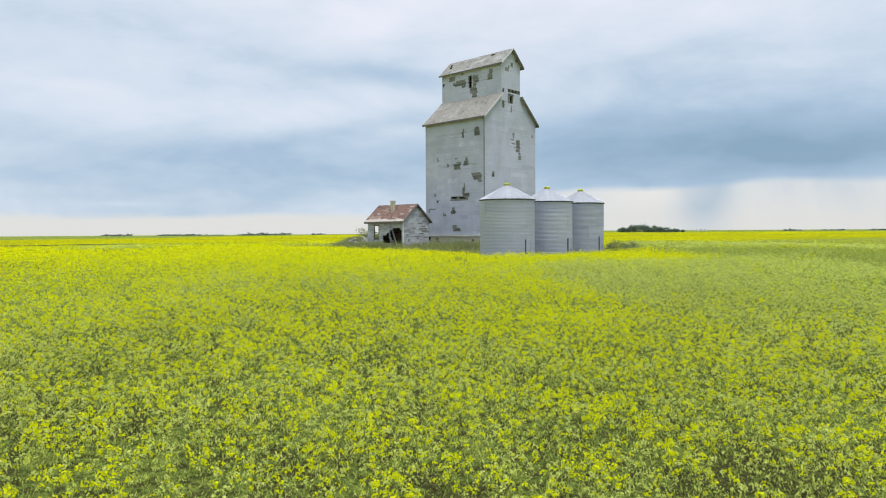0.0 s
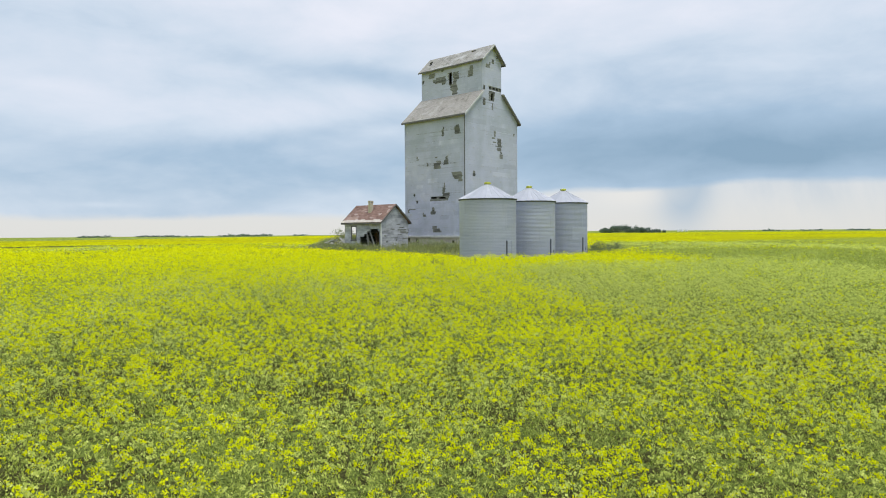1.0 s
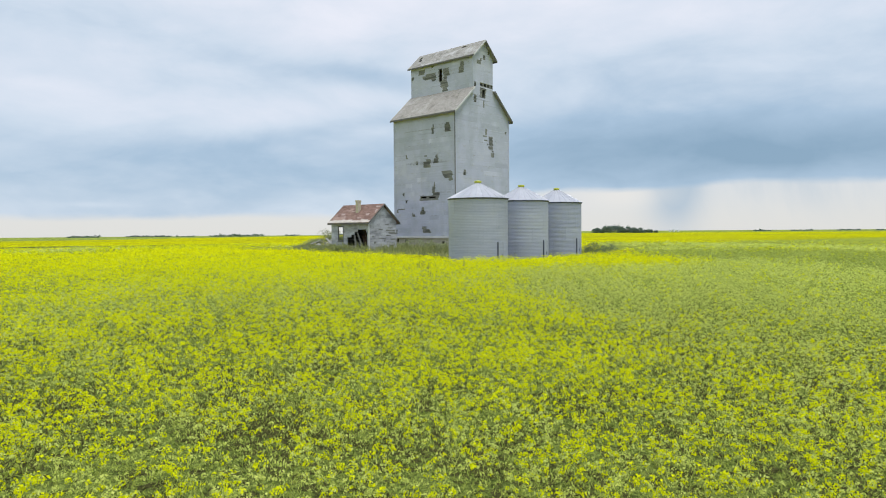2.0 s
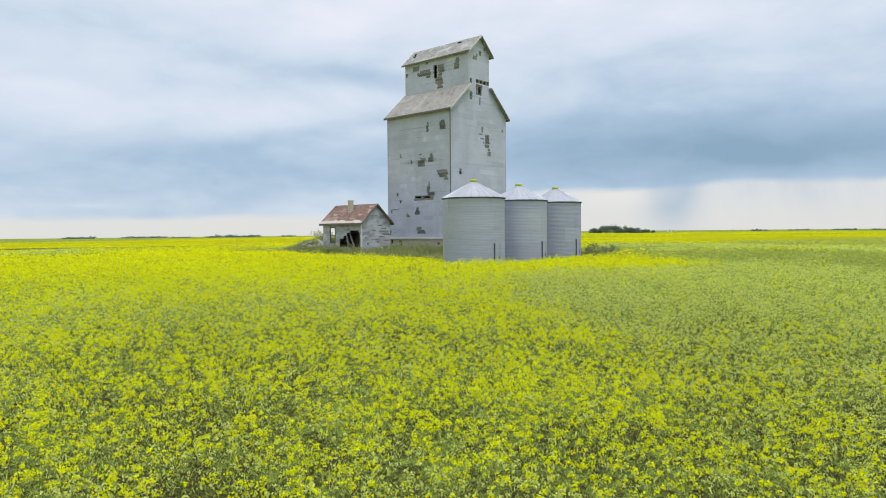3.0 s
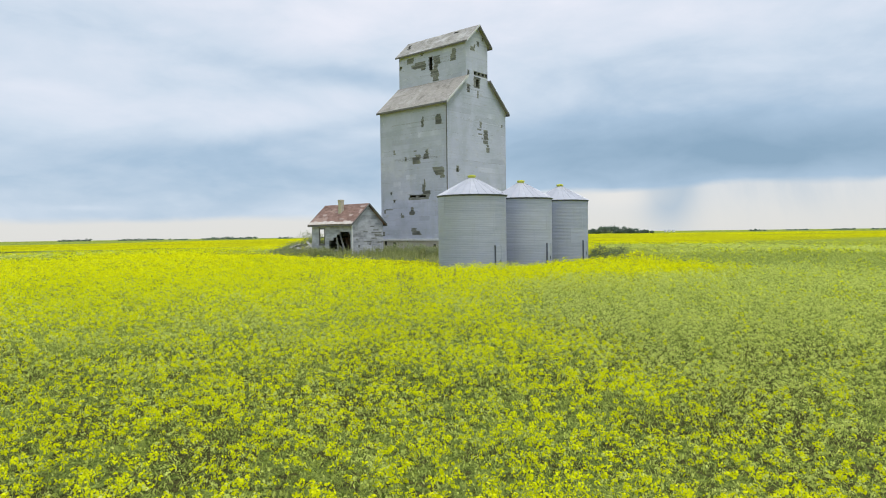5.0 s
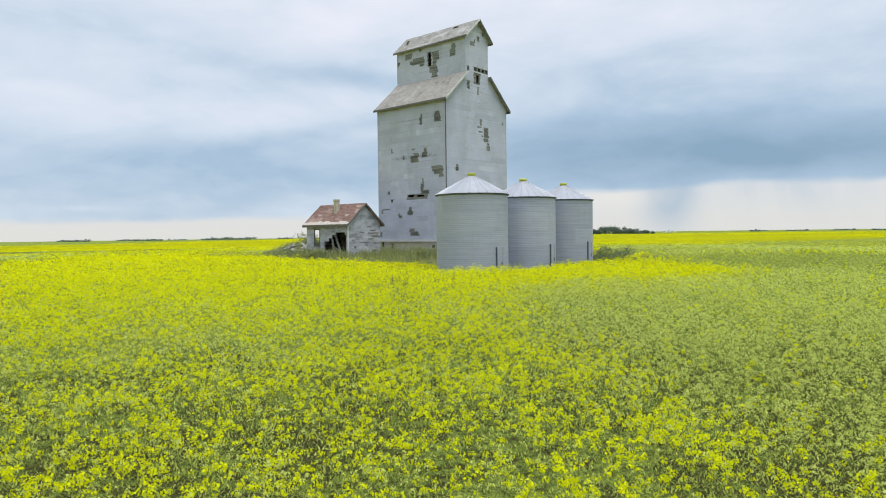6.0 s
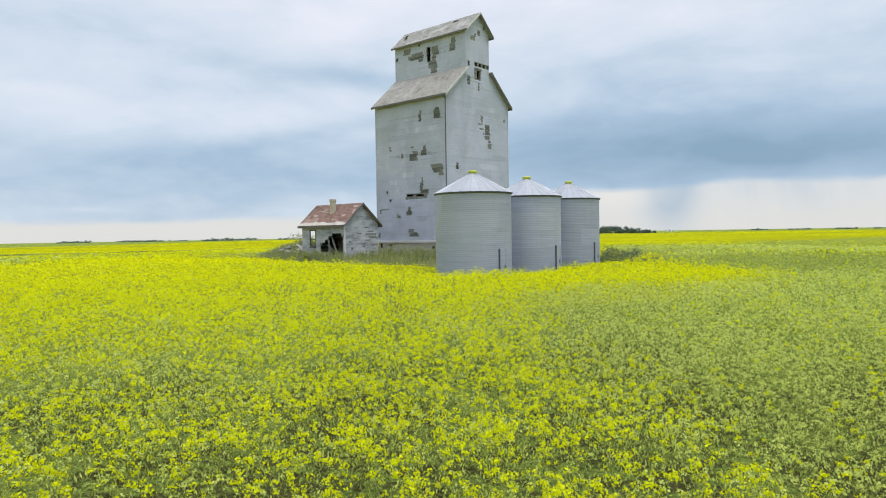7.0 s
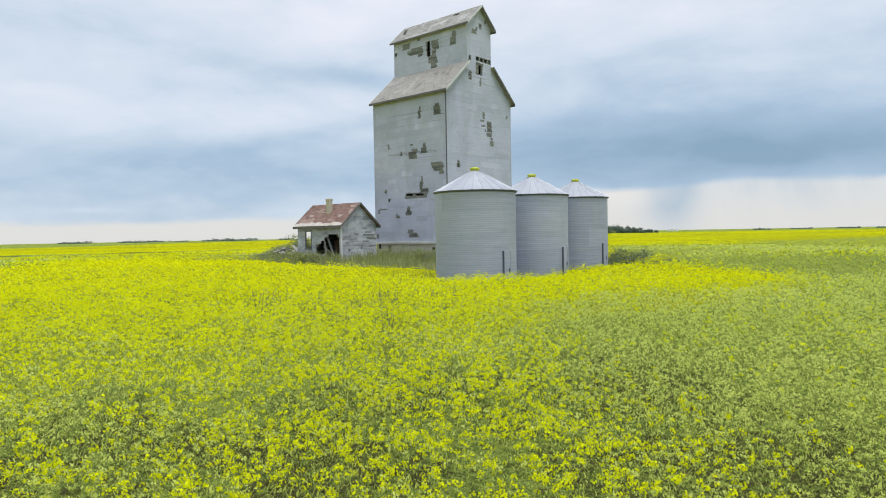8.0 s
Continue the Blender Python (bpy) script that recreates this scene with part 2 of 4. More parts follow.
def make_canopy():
    """Closed crop canopy seen from above: green with as much yellow as the crop flowers there, darkened to hold the
    shade among the heads.
    """
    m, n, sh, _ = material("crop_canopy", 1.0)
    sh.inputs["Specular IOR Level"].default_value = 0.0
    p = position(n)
    bloom_and_shade = n.add("ShaderNodeAttribute", attribute_name="bloom_and_shade").outputs["Fac"]
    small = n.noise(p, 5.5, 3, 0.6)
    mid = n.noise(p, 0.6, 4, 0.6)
    f = n.math("ADD", bloom_and_shade, n.math("ADD", n.math("MULTIPLY", n.math("SUBTRACT", small, 0.5), 0.7), n.math("MULTIPLY", n.math("SUBTRACT", mid, 0.5), 0.5)))
    # yellow duller than the petals: the flowers' self-shadow is in the colour
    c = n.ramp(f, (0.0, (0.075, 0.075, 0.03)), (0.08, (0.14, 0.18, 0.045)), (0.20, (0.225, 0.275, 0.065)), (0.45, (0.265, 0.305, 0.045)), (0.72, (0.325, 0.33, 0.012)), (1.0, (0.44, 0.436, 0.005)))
    # dark flecks paint shaded gaps between plants; pale flecks vary the tone
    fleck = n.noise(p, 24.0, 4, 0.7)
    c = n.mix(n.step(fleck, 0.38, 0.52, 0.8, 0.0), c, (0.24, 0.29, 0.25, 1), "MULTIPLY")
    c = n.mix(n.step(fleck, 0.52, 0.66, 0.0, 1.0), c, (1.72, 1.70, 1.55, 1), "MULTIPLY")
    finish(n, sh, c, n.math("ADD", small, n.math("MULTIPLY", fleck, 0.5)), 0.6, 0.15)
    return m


SIDING, BOARDS, BARE_WOOD = make_siding(), make_boards("bare_old_boards", 1.0), make_boards("dark_bared_boards", 0.62)
EAVE_PALE = make_plain("bleached_roof_board", (0.36, 0.30, 0.27), (0.62, 0.58, 0.54), 0.85, 0, 3.0)
BALD = make_plain("worn_pinkish_roof_board", (0.22, 0.15, 0.13), (0.44, 0.36, 0.33), 0.9, 0, 5.0)
PEELED = make_plain("peeling_white_clapboard", (0.13, 0.135, 0.145), (0.66, 0.675, 0.73), 0.8, 0, 1.7, (1, 1, 2.0), 0.3)
ROOF_GREY = make_shingles("grey_worn_wood_shingles", (0.22, 0.21, 0.19), (0.35, 0.34, 0.315), (0.40, 0.39, 0.375), (0.50, 0.495, 0.49))
ROOF_TAN = make_shingles("sun_bleached_wood_shingles", (0.25, 0.235, 0.215), (0.33, 0.31, 0.285), (0.36, 0.34, 0.315), (0.39, 0.375, 0.355))
ROOF_RED = make_shingles("faded_red_brown_shingles", (0.13, 0.075, 0.06), (0.24, 0.14, 0.115), (0.30, 0.19, 0.16), (0.36, 0.26, 0.22))
TRIM = make_plain("peeling_white_trim", (0.42, 0.42, 0.42), (0.72, 0.72, 0.72), 0.7, 0, 4.0, (1, 1, 1))
DARK_TRIM = make_plain("old_dark_fascia", (0.065, 0.064, 0.062), (0.19, 0.187, 0.18), 0.8)
CONCRETE = make_plain("pale_stained_foundation", (0.44, 0.40, 0.34), (0.66, 0.61, 0.54), 0.9, 0, 1.8)
BRICK = make_plain("pale_chimney_brick", (0.36, 0.32, 0.24), (0.56, 0.52, 0.42), 0.9, 0, 6.0)
INSIDE = make_plain("dark_inside_wood", (0.02, 0.017, 0.014), (0.06, 0.05, 0.04), 0.95)
RUST = make_plain("rust_brown_wood", (0.06, 0.035, 0.022), (0.16, 0.095, 0.06), 0.9)
STEEL = make_steel()
ROOF_STEEL = make_plain("bright_roof_sheet", (0.36, 0.375, 0.42), (0.49, 0.50, 0.55), 0.45, 0.3, 2.5, (1, 1, 1), 0.05)
DARK_STEEL = make_plain("dark_steel_edge", (0.055, 0.065, 0.095), (0.13, 0.145, 0.19), 0.7, 0.0)
YELLOW = make_plain("yellow_painted_lid", (0.42, 0.45, 0.05), (0.56, 0.58, 0.08), 0.5)
SOIL = make_plain("weedy_field_soil", (0.10, 0.10, 0.045), (0.20, 0.22, 0.09), 0.95, 0, 1.2)
PETAL = make_leaf("canola_petals", (0.73, 0.745, 0.006), (0.92, 0.94, 0.02), 0.42)
GREEN = make_leaf("canola_stems_and_leaves", (0.23, 0.29, 0.055), (0.66, 0.71, 0.19), 0.5)
BUD = make_leaf("canola_buds", (0.56, 0.63, 0.14), (0.84, 0.88, 0.27), 0.45)
LEAF = make_leaf("canola_leaves", (0.08, 0.125, 0.022), (0.48, 0.55, 0.14), 0.5)
GRASS = make_leaf("yard_grass", (0.17, 0.215, 0.07), (0.50, 0.50, 0.22))
WEED = make_leaf("grey_green_weeds", (0.22, 0.26, 0.13), (0.42, 0.45, 0.24))
BUSH = make_leaf("shrub_leaves", (0.15, 0.19, 0.11), (0.31, 0.36, 0.20))
# paler, bluer green: distance haze is mixed into the leaf colour
TREE = make_leaf("hazy_far_tree_leaves", (0.12, 0.17, 0.14), (0.20, 0.265, 0.20))
BARK = make_plain("grey_bark", (0.10, 0.085, 0.07), (0.2, 0.17, 0.14), 0.9)
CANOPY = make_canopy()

# ---- ground shape and crop map ----


def smooth(t):
    t = np.clip(t, 0, 1)
    return t * t * (3 - 2 * t)


def soil(x, y):
    """Height of the bare ground: a field with a low rise on which the elevator stands."""
    x, y = np.asarray(x, float), np.asarray(y, float)
    r = np.hypot(x + 43, y - 46)
    z = 0.25 + 0.5 * smooth((60 - r) / 30)
    z = z + 0.95 * smooth((15 - np.hypot((x + 46), (y - 49))) / 8)
    u, v = -0.66 * (x - 0.55) + 0.751 * (y - 0.65), 0.751 * (x - 0.55) + 0.66 * (y - 0.65)
    # a low swell along the left of the flight
    z = z + 0.22 * smooth((1 - v) / 7) * smooth((u + 4) / 8) * (1 - smooth((u - 22) / 26)) * (1 - smooth((-v - 14) / 20))
    # the far land to the left falls away gently
    z = z - 0.0036 * np.maximum(np.hypot(x, y) - 130, 0) * smooth((-v - 20) / 200)
    return z + 0.04 * np.sin(x * 0.21 + 1) * np.cos(y * 0.17)


def soft_noise(x, y, scale, seed=0):
    """Smooth value noise from -1 to 1."""
    x, y = np.asarray(x, float) / scale + 13.7 * seed, np.asarray(y, float) / scale - 7.3 * seed
    i, j = np.floor(x), np.floor(y)
    fx, fy = smooth(x - i), smooth(y - j)
    h = lambda a, b: (np.sin(a * 127.1 + b * 311.7 + seed * 74.7) * 43758.5453) % 1.0
    top = h(i, j) * (1 - fx) + h(i + 1, j) * fx
    low = h(i, j + 1) * (1 - fx) + h(i + 1, j + 1) * fx
    return 2 * (top * (1 - fy) + low * fy) - 1


BINS = [(-26.4, 35.2), (-26.75, 40.4), (-27.3, 45.85)]


def from_yard(x, y):
    """Distance out from the edge of the farmyard and the bins; below 0 inside."""
    x, y = np.asarray(x, float), np.asarray(y, float)
    wob = 0.8 * soft_noise(x, y, 4.0, 5)
    dx = np.maximum(np.abs(x + 42.0) - 12.5, 0)
    dy = np.maximum(np.abs(y - 50.2) - 11.0 - 0.06 * (x + 42.0), 0)
    d = np.hypot(dx, dy) - 1.2 + wob
    d = np.minimum(d, np.hypot(x + 25.3, (y - 49.8) * 0.8) - 2.9 + 0.4 * wob)
    d = np.minimum(d, np.hypot((x + 56.0) * 0.8, y - 42.6) - 3.4 + 0.6 * wob)
    for (bx, by), r in zip(BINS, (3.3, 2.75, 2.75)):
        d = np.minimum(d, np.hypot(x - bx, y - by) - r + 0.4 * wob)
    return d


def cropped(x, y):
    """True where the crop stands."""
    return from_yard(x, y) > 0


def patch_at(u, v, u0, v0, ru, rv):
    """A soft round patch of the field, 1 in its middle."""
    return np.exp(-((u - u0) / ru) ** 2 - ((v - v0) / rv) ** 2)


def bloom_at(x, y):
    """How much of the crop flowers, 0 to 1: richer ahead and to the left, a late green tongue to the right."""
    x, y = np.asarray(x, float), np.asarray(y, float)
    u = -0.66 * (x - 0.55) + 0.751 * (y - 0.65)
    v = 0.751 * (x - 0.55) + 0.66 * (y - 0.65)
    b = 0.46 + 0.12 * smooth((u - 9) / 7) + 0.22 * smooth((u - 14 + 0.5 * v) / 12) + 0.03 * smooth((u - 28) / 8) + 0.11 * smooth((u - 46) / 12)
    b = b - 0.26 * patch_at(u, v, 20.0, -3.2, 2.6, 2.2) - 0.26 * patch_at(u, v, 25.0, 1.2, 2.6, 1.6) - 0.10 * patch_at(u, v, 6.0, -3.0, 2.5, 3.0)
    b = b + 0.14 * patch_at(u, v, 17.5, 1.0, 4.0, 1.6) + 0.10 * patch_at(u, v, 14.5, -3.5, 2.0, 3.0) + 0.12 * patch_at(u, v, 13.0, 1.5, 2.0, 2.0)
    # the late tongue: along the right, cut back in front of the bins
    edge = 5.2 - 2.0 * smooth((u - 13) / 11) + 10.4 * smooth((u - 29) / 7) + 0.12 * np.maximum(u - 42, 0)
    green = smooth((v - edge + 1.3 + 1.1 * soft_noise(x, y, 4.0, 7)) / 2.8) * smooth((u - 8) / 9) * (1 - smooth((u - 64 - 0.75 * v) / 22))
    b = b * (1 - green) + green * (0.17 - 0.05 * smooth((u - 18) / 6) + 0.13 * smooth((u - 36) / 16) + 0.10 * patch_at(u, v, 17.0, 6.0, 2.0, 2.0))
    b = b + 0.09 * soft_noise(x, y, 6.0, 1) + 0.09 * soft_noise(x, y, 1.7, 2) + (0.14 * soft_noise(x, y, 23.0, 4) + 0.26 * soft_noise(u, v * 0.22, 7.0, 6) - 0.05) * smooth((u - 44) / 26)
    b = b - 0.75 * np.exp(-((x + 78) ** 2 + (y - 30) ** 2) / 130) - 0.6 * np.exp(-((x + 67) ** 2 / 130 + (y - 24.5) ** 2 / 26)) - 0.35 * np.exp(-((x + 62) ** 2 / 90 + (y - 47) ** 2 / 40))
    far = np.hypot(x + 8, y - 12)
    ends = np.clip(560 + 560 * v / np.maximum(u, 1.0), 270, 560)
    b = b * (1 - 0.96 * smooth((far - ends * (1 - 0.12 * soft_noise(x, y, 160.0, 3))) / (0.12 * ends)))
    return np.clip(b, 0.04, 1)


# ---- mesh helpers ----


def part(name, bm, mat, parent=None, label=""):
    """Links a bmesh as one mesh object under a thing or part."""
    me = bpy.data.meshes.new(name)
    bmesh.ops.recalc_face_normals(bm, faces=bm.faces)
    bm.to_mesh(me)
    bm.free()
    for one in mat if isinstance(mat, (list, tuple)) else [mat]:
        me.materials.append(one)
    ob = new(name, me)
    if parent is not None:
        ob.parent = parent
    return tagged(ob, label)


def thing(name, place, label, category, group="", kind=""):
    e = new(name)
    e.location = place
    return tagged(e, label, category, group, kind)


def box(bm, x0, x1, y0, y1, z0, z1, bevel=0.0):
    made = bmesh.ops.create_cube(bm, size=1.0, matrix=Matrix.Translation(((x0 + x1) / 2, (y0 + y1) / 2, (z0 + z1) / 2)) @ Matrix.Diagonal((x1 - x0, y1 - y0, z1 - z0, 1)))
    if bevel:
        edges = {e for v in made["verts"] for e in v.link_edges}
        bmesh.ops.bevel(bm, geom=list(edges), offset=bevel, segments=1, affect="EDGES")
    return made["verts"]


def prism(bm, front, back):
    """A solid between two outlines of equal length."""
    a = [bm.verts.new(p) for p in front]
    b = [bm.verts.new(p) for p in back]
    bm.faces.new(a)
    bm.faces.new(b[::-1])
    for i in range(len(a)):
        j = (i + 1) % len(a)
        bm.faces.new((a[i], b[i], b[j], a[j]))


def cut_out(rects, hole):
    """Rectangles (u0, v0, u1, v1) without the part inside the hole."""
    out = []
    h0, k0, h1, k1 = hole
    for u0, v0, u1, v1 in rects:
        if h1 <= u0 or h0 >= u1 or k1 <= v0 or k0 >= v1:
            out.append((u0, v0, u1, v1))
            continue
        if k0 > v0:
            out.append((u0, v0, u1, k0))
        if k1 < v1:
            out.append((u0, k1, u1, v1))
        a, b = max(v0, k0), min(v1, k1)
        if h0 > u0:
            out.append((u0, a, h0, b))
        if h1 < u1:
            out.append((h1, a, u1, b))
    return [r for r in out if r[2] - r[0] > 0.02 and r[3] - r[1] > 0.02]


def clipped(poly, planes):
    """The convex outline kept where a*u + b*v <= c for all planes."""
    for a, b, c in planes:
        out = []
        for i, p in enumerate(poly):
            q = poly[(i + 1) % len(poly)]
            dp, dq = a * p[0] + b * p[1] - c, a * q[0] + b * q[1] - c
            if dp <= 0:
                out.append(p)
            if dp * dq < 0:
                t = dp / (dp - dq)
                out.append((p[0] + t * (q[0] - p[0]), p[1] + t * (q[1] - p[1])))
        poly = out
        if len(poly) < 3:
            return []
    return poly


def slab(name, at, area, holes, planes, thick, mat, parent, label=""):
    """A wall or roof plate with openings: at(u, v, depth) gives the place; depth 0 is the outer face."""
    u0, v0, u1, v1 = area
    us = sorted({u0, u1} | {round(q, 4) for h in holes for q in (h[0], h[2]) if u0 < q < u1})
    vs = sorted({v0, v1} | {round(q, 4) for h in holes for q in (h[1], h[3]) if v0 < q < v1})
    bm, known = bmesh.new(), {}

    def corner(q):
        key = (round(q[0], 4), round(q[1], 4))
        if key not in known:
            known[key] = bm.verts.new(at(*q, 0))
        return known[key]

    for a, b in zip(us, us[1:]):
        for c, d in zip(vs, vs[1:]):
            mu, mv = (a + b) / 2, (c + d) / 2
            if any(h[0] < mu < h[2] and h[1] < mv < h[3] for h in holes):
                continue
            poly = clipped([(a, c), (b, c), (b, d), (a, d)], planes)
            ring = []
            for q in poly:
                k = corner(q)
                if k not in ring:
                    ring.append(k)
            if len(ring) > 2:
                bm.faces.new(ring)
    inward = Vector(at(u0, v0, -thick)) - Vector(at(u0, v0, 0))
    made = bmesh.ops.extrude_face_region(bm, geom=list(bm.faces))
    for g in made["geom"]:
        if isinstance(g, bmesh.types.BMVert):
            g.co += inward
    return part(name, bm, mat, parent, label)


def ragged(rects, rng, strip=0.095, slip=0.10):
    """Tears with uneven ends, board by board."""
    out = []
    for u0, v0, u1, v1 in rects:
        n = max(1, round((v1 - v0) / strip))
        a = min(slip, 0.35 * (u1 - u0))
        lean = [rng.uniform(-0.22, 0.22) * min(u1 - u0, 1.0) for q in range(2)]
        for k in range(n):
            f = (k + 0.5) / n - 0.5
            l, r = u0 + lean[0] * f + rng.uniform(-a, a) * 0.6, u1 + lean[1] * f + rng.uniform(-a, a) * 0.6
            out.append((l, v0 + (v1 - v0) * k / n, r, v0 + (v1 - v0) * (k + 1) / n))
    return out


def clad(at, area, holes, planes, course, lengths, mat, parent, rng, name="siding_panel"):
    """Lapped sheets over a wall, each one an object; torn away where the holes are."""
    u0, v0, u1, v1 = area
    v, row = v0, 0
    while v < v1 - 0.05:
        top = min(v + course, v1)
        u = u0 - rng.random() * lengths[0]
        while u < u1 - 0.01:
            step = rng.choice(lengths)
            rects = [(max(u, u0), v, min(u + step, u1), top)]
            for h in holes:
                rects = cut_out(rects, h)
            sag, out = rng.uniform(-0.006, 0.006), rng.uniform(0.0, 0.003)
            for r in rects:
                poly = clipped([(r[0] + 0.002, r[1]), (r[2] - 0.002, r[1]), (r[2] - 0.002, r[3]), (r[0] + 0.002, r[3])], planes)
                if len(poly) < 3:
                    continue
                bm = bmesh.new()
                lap = lambda q: 0.006 + out + 0.006 * (1 - (q - v) / course)
                prism(bm, [at(a, b + sag, lap(b)) for a, b in poly], [at(a, b + sag, 0.002) for a, b in poly])
                part(name, bm, mat, parent)
            u += step
        v, row = top, row + 1


def mesh_of(name, verts, quads, mats, which=None):
    """A large mesh from arrays of places and four-cornered faces."""
    me = bpy.data.meshes.new(name)
    me.vertices.add(len(verts))
    me.vertices.foreach_set("co", np.ascontiguousarray(verts, dtype=np.float32).ravel())
    me.loops.add(quads.size)
    me.loops.foreach_set("vertex_index", np.ascontiguousarray(quads, dtype=np.int32).ravel())
    me.polygons.add(len(quads))
    me.polygons.foreach_set("loop_start", np.arange(0, quads.size, 4, dtype=np.int32))
    for m in mats:
        me.materials.append(m)
    if which is not None:
        me.polygons.foreach_set("material_index", np.ascontiguousarray(which, dtype=np.int32))
    me.update(calc_edges=True)
    return new(name, me)


# ---- ground ----
START = (0.55, 0.65)


def polar(rings, spokes):
    """Rings and spokes round the start of the flight."""
    a = np.linspace(0, 2 * np.pi, spokes, endpoint=False)
    x = START[0] + np.outer(rings, np.cos(a))
    y = START[1] + np.outer(rings, np.sin(a))
    i, j = np.meshgrid(np.arange(len(rings) - 1), np.arange(spokes), indexing="ij")
    k = (j + 1) % spokes
    quads = np.stack([i * spokes + j, (i + 1) * spokes + j, (i + 1) * spokes + k, i * spokes + k], -1).reshape(-1, 4)
    return x, y, quads


rings = np.concatenate([np.linspace(0.05, 90, 90), np.geomspace(92, 4500, 50)])
gx, gy, gq = polar(rings, 160)
ground = mesh_of("ground", np.stack([gx, gy, soil(gx, gy)], -1).reshape(-1, 3), gq, [SOIL])
tagged(ground, "dark bare field soil under the crop", "ground", kind="structure")

# ---- grain elevator ----
X0, X1, Y0, Y1, YC = -49.05, -40.9, 50.1, 58.7, 54.4
CX0, CX1, CY0, CY1 = -49.1, -40.9, 52.8, 56.0
FOOT, SILL, EAVE, SLOPE = 1.2, 2.88, 14.92, 0.90
rng = random.Random(4)
elevator = thing("grain_elevator", (0, 0, 0), "tall abandoned grain elevator with torn, weathered pale grey siding", "grain elevator")
front = lambda u, v, d: (u, Y0 - d, v)
back = lambda u, v, d: (u, Y1 + d, v)
east = lambda u, v, d: (X1 + d, u, v)
west = lambda u, v, d: (X0 - d, u, v)
GABLE = [(-SLOPE, 1, EAVE - SLOPE * Y0), (SLOPE, 1, EAVE + SLOPE * Y1)]
# torn patches and openings: u0, v0, u1, v1
front_torn = [(-43.86, 12.80, -43.56, 13.52), (-43.74, 13.30, -43.56, 13.75), (-42.20, 12.85, -41.47, 13.60), (-42.05, 13.45, -41.55, 13.75),
              (-44.98, 9.62, -44.05, 10.25), (-44.60, 10.1, -44.02, 10.45), (-43.62, 10.0, -43.0, 10.45), (-43.40, 10.4, -43.05, 10.8),
              (-47.38, 10.66, -47.22, 11.10), (-47.25, 10.66, -47.08, 10.80), (-45.92, 9.96, -45.72, 10.33), (-44.80, 10.70, -44.50, 10.84),
              (-42.55, 8.72, -41.25, 9.18), (-42.3, 8.45, -41.3, 8.75), (-41.7, 8.2, -41.2, 8.5), (-43.85, 7.1, -43.45, 7.75), (-43.65, 7.7, -43.45, 8.2),
              (-45.45, 6.42, -42.98, 6.88), (-43.75, 6.85, -42.83, 7.2), (-47.88, 6.98, -47.62, 7.28), (-47.52, 6.25, -47.18, 6.56),
              (-48.72, 5.30, -48.5, 5.66), (-48.5, 5.60, -47.6, 5.70), (-45.45, 5.07, -44.78, 5.42), (-45.25, 5.4, -44.95, 5.8), (-46.55, 4.85, -46.1, 5.1), (-46.55, 5.05, -46.4, 5.27),
              (-45.1, 3.25, -44.1, 3.65), (-45.28, 3.6, -44.6, 3.9), (-48.95, 3.2, -48.7, 3.6)]
front_dark = [(-42.16, 12.88, -41.52, 13.57), (-43.84, 12.82, -43.58, 13.4), (-44.94, 9.66, -44.2, 10.22), (-43.58, 10.03, -43.05, 10.42), (-42.25, 8.5, -41.6, 8.72), (-43.8, 7.12, -43.5, 7.7), (-43.7, 6.9, -42.9, 7.15), (-45.4, 5.1, -44.85, 5.4), (-44.9, 3.3, -44.2, 3.6), (-46.5, 4.88, -46.15, 5.05)]
front_open = [(-44.7, 9.95, -44.5, 10.2), (-45.4, 6.65, -44.6, 6.84), (-44.3, 6.62, -43.4, 6.80), (-47.8, 7.02, -47.68, 7.22), (-47.45, 6.3, -47.25, 6.5), (-45.3, 5.2, -44.95, 5.5)]
east_torn = [(54.72, 12.95, 55.02, 13.55), (54.40, 12.72, 55.0, 12.88), (54.55, 12.32, 55.05, 12.46), (55.32, 11.95, 55.95, 12.85), (55.25, 11.55, 56.0, 11.9), (55.0, 11.95, 55.15, 12.1), (55.65, 10.80, 56.2, 11.25), (55.75, 11.3, 56.1, 11.5), (51.35, 8.75, 51.7, 9.3),
             (58.0, 13.35, 58.25, 13.6), (53.9, 16.5, 54.85, 17.5), (52.95, 15.95, 53.38, 16.7), (53.0, 17.45, 53.35, 17.95), (53.95, 17.6, 56.0, 18.0), (54.4, 15.6, 54.62, 16.3)]
east_open = [(54.30, 16.60, 54.72, 17.32), (54.0, 17.66, 54.37, 17.94), (54.55, 17.66, 54.92, 17.94), (55.1, 17.66, 55.47, 17.94), (55.64, 17.66, 55.95, 17.94), (53.08, 17.5, 53.28, 17.85),
             (53.0, 16.0, 53.3, 16.1), (53.0, 16.3, 53.3, 16.4), (51.42, 8.8, 51.6, 9.1)]
JOINT = EAVE + SLOPE * (CY0 - Y0)
walls = {}
walls["f"] = slab("front_wall", front, (X0, SILL, X1, EAVE), front_open, [], 0.18, BOARDS, elevator)
walls["b"] = slab("back_wall", back, (X0, SILL, X1, EAVE), [], [], 0.18, BOARDS, elevator)
walls["e"] = slab("gable_wall", east, (Y0 + 0.18, SILL, Y1 - 0.18, JOINT), east_open, GABLE, 0.18, BOARDS, elevator)
walls["w"] = slab("gable_wall", west, (Y0 + 0.18, SILL, Y1 - 0.18, 19.2), [], GABLE, 0.18, BOARDS, elevator)
front_torn, east_torn = ragged(front_torn, rng), ragged(east_torn, rng)
LENGTHS = (1.22, 2.44, 3.05)
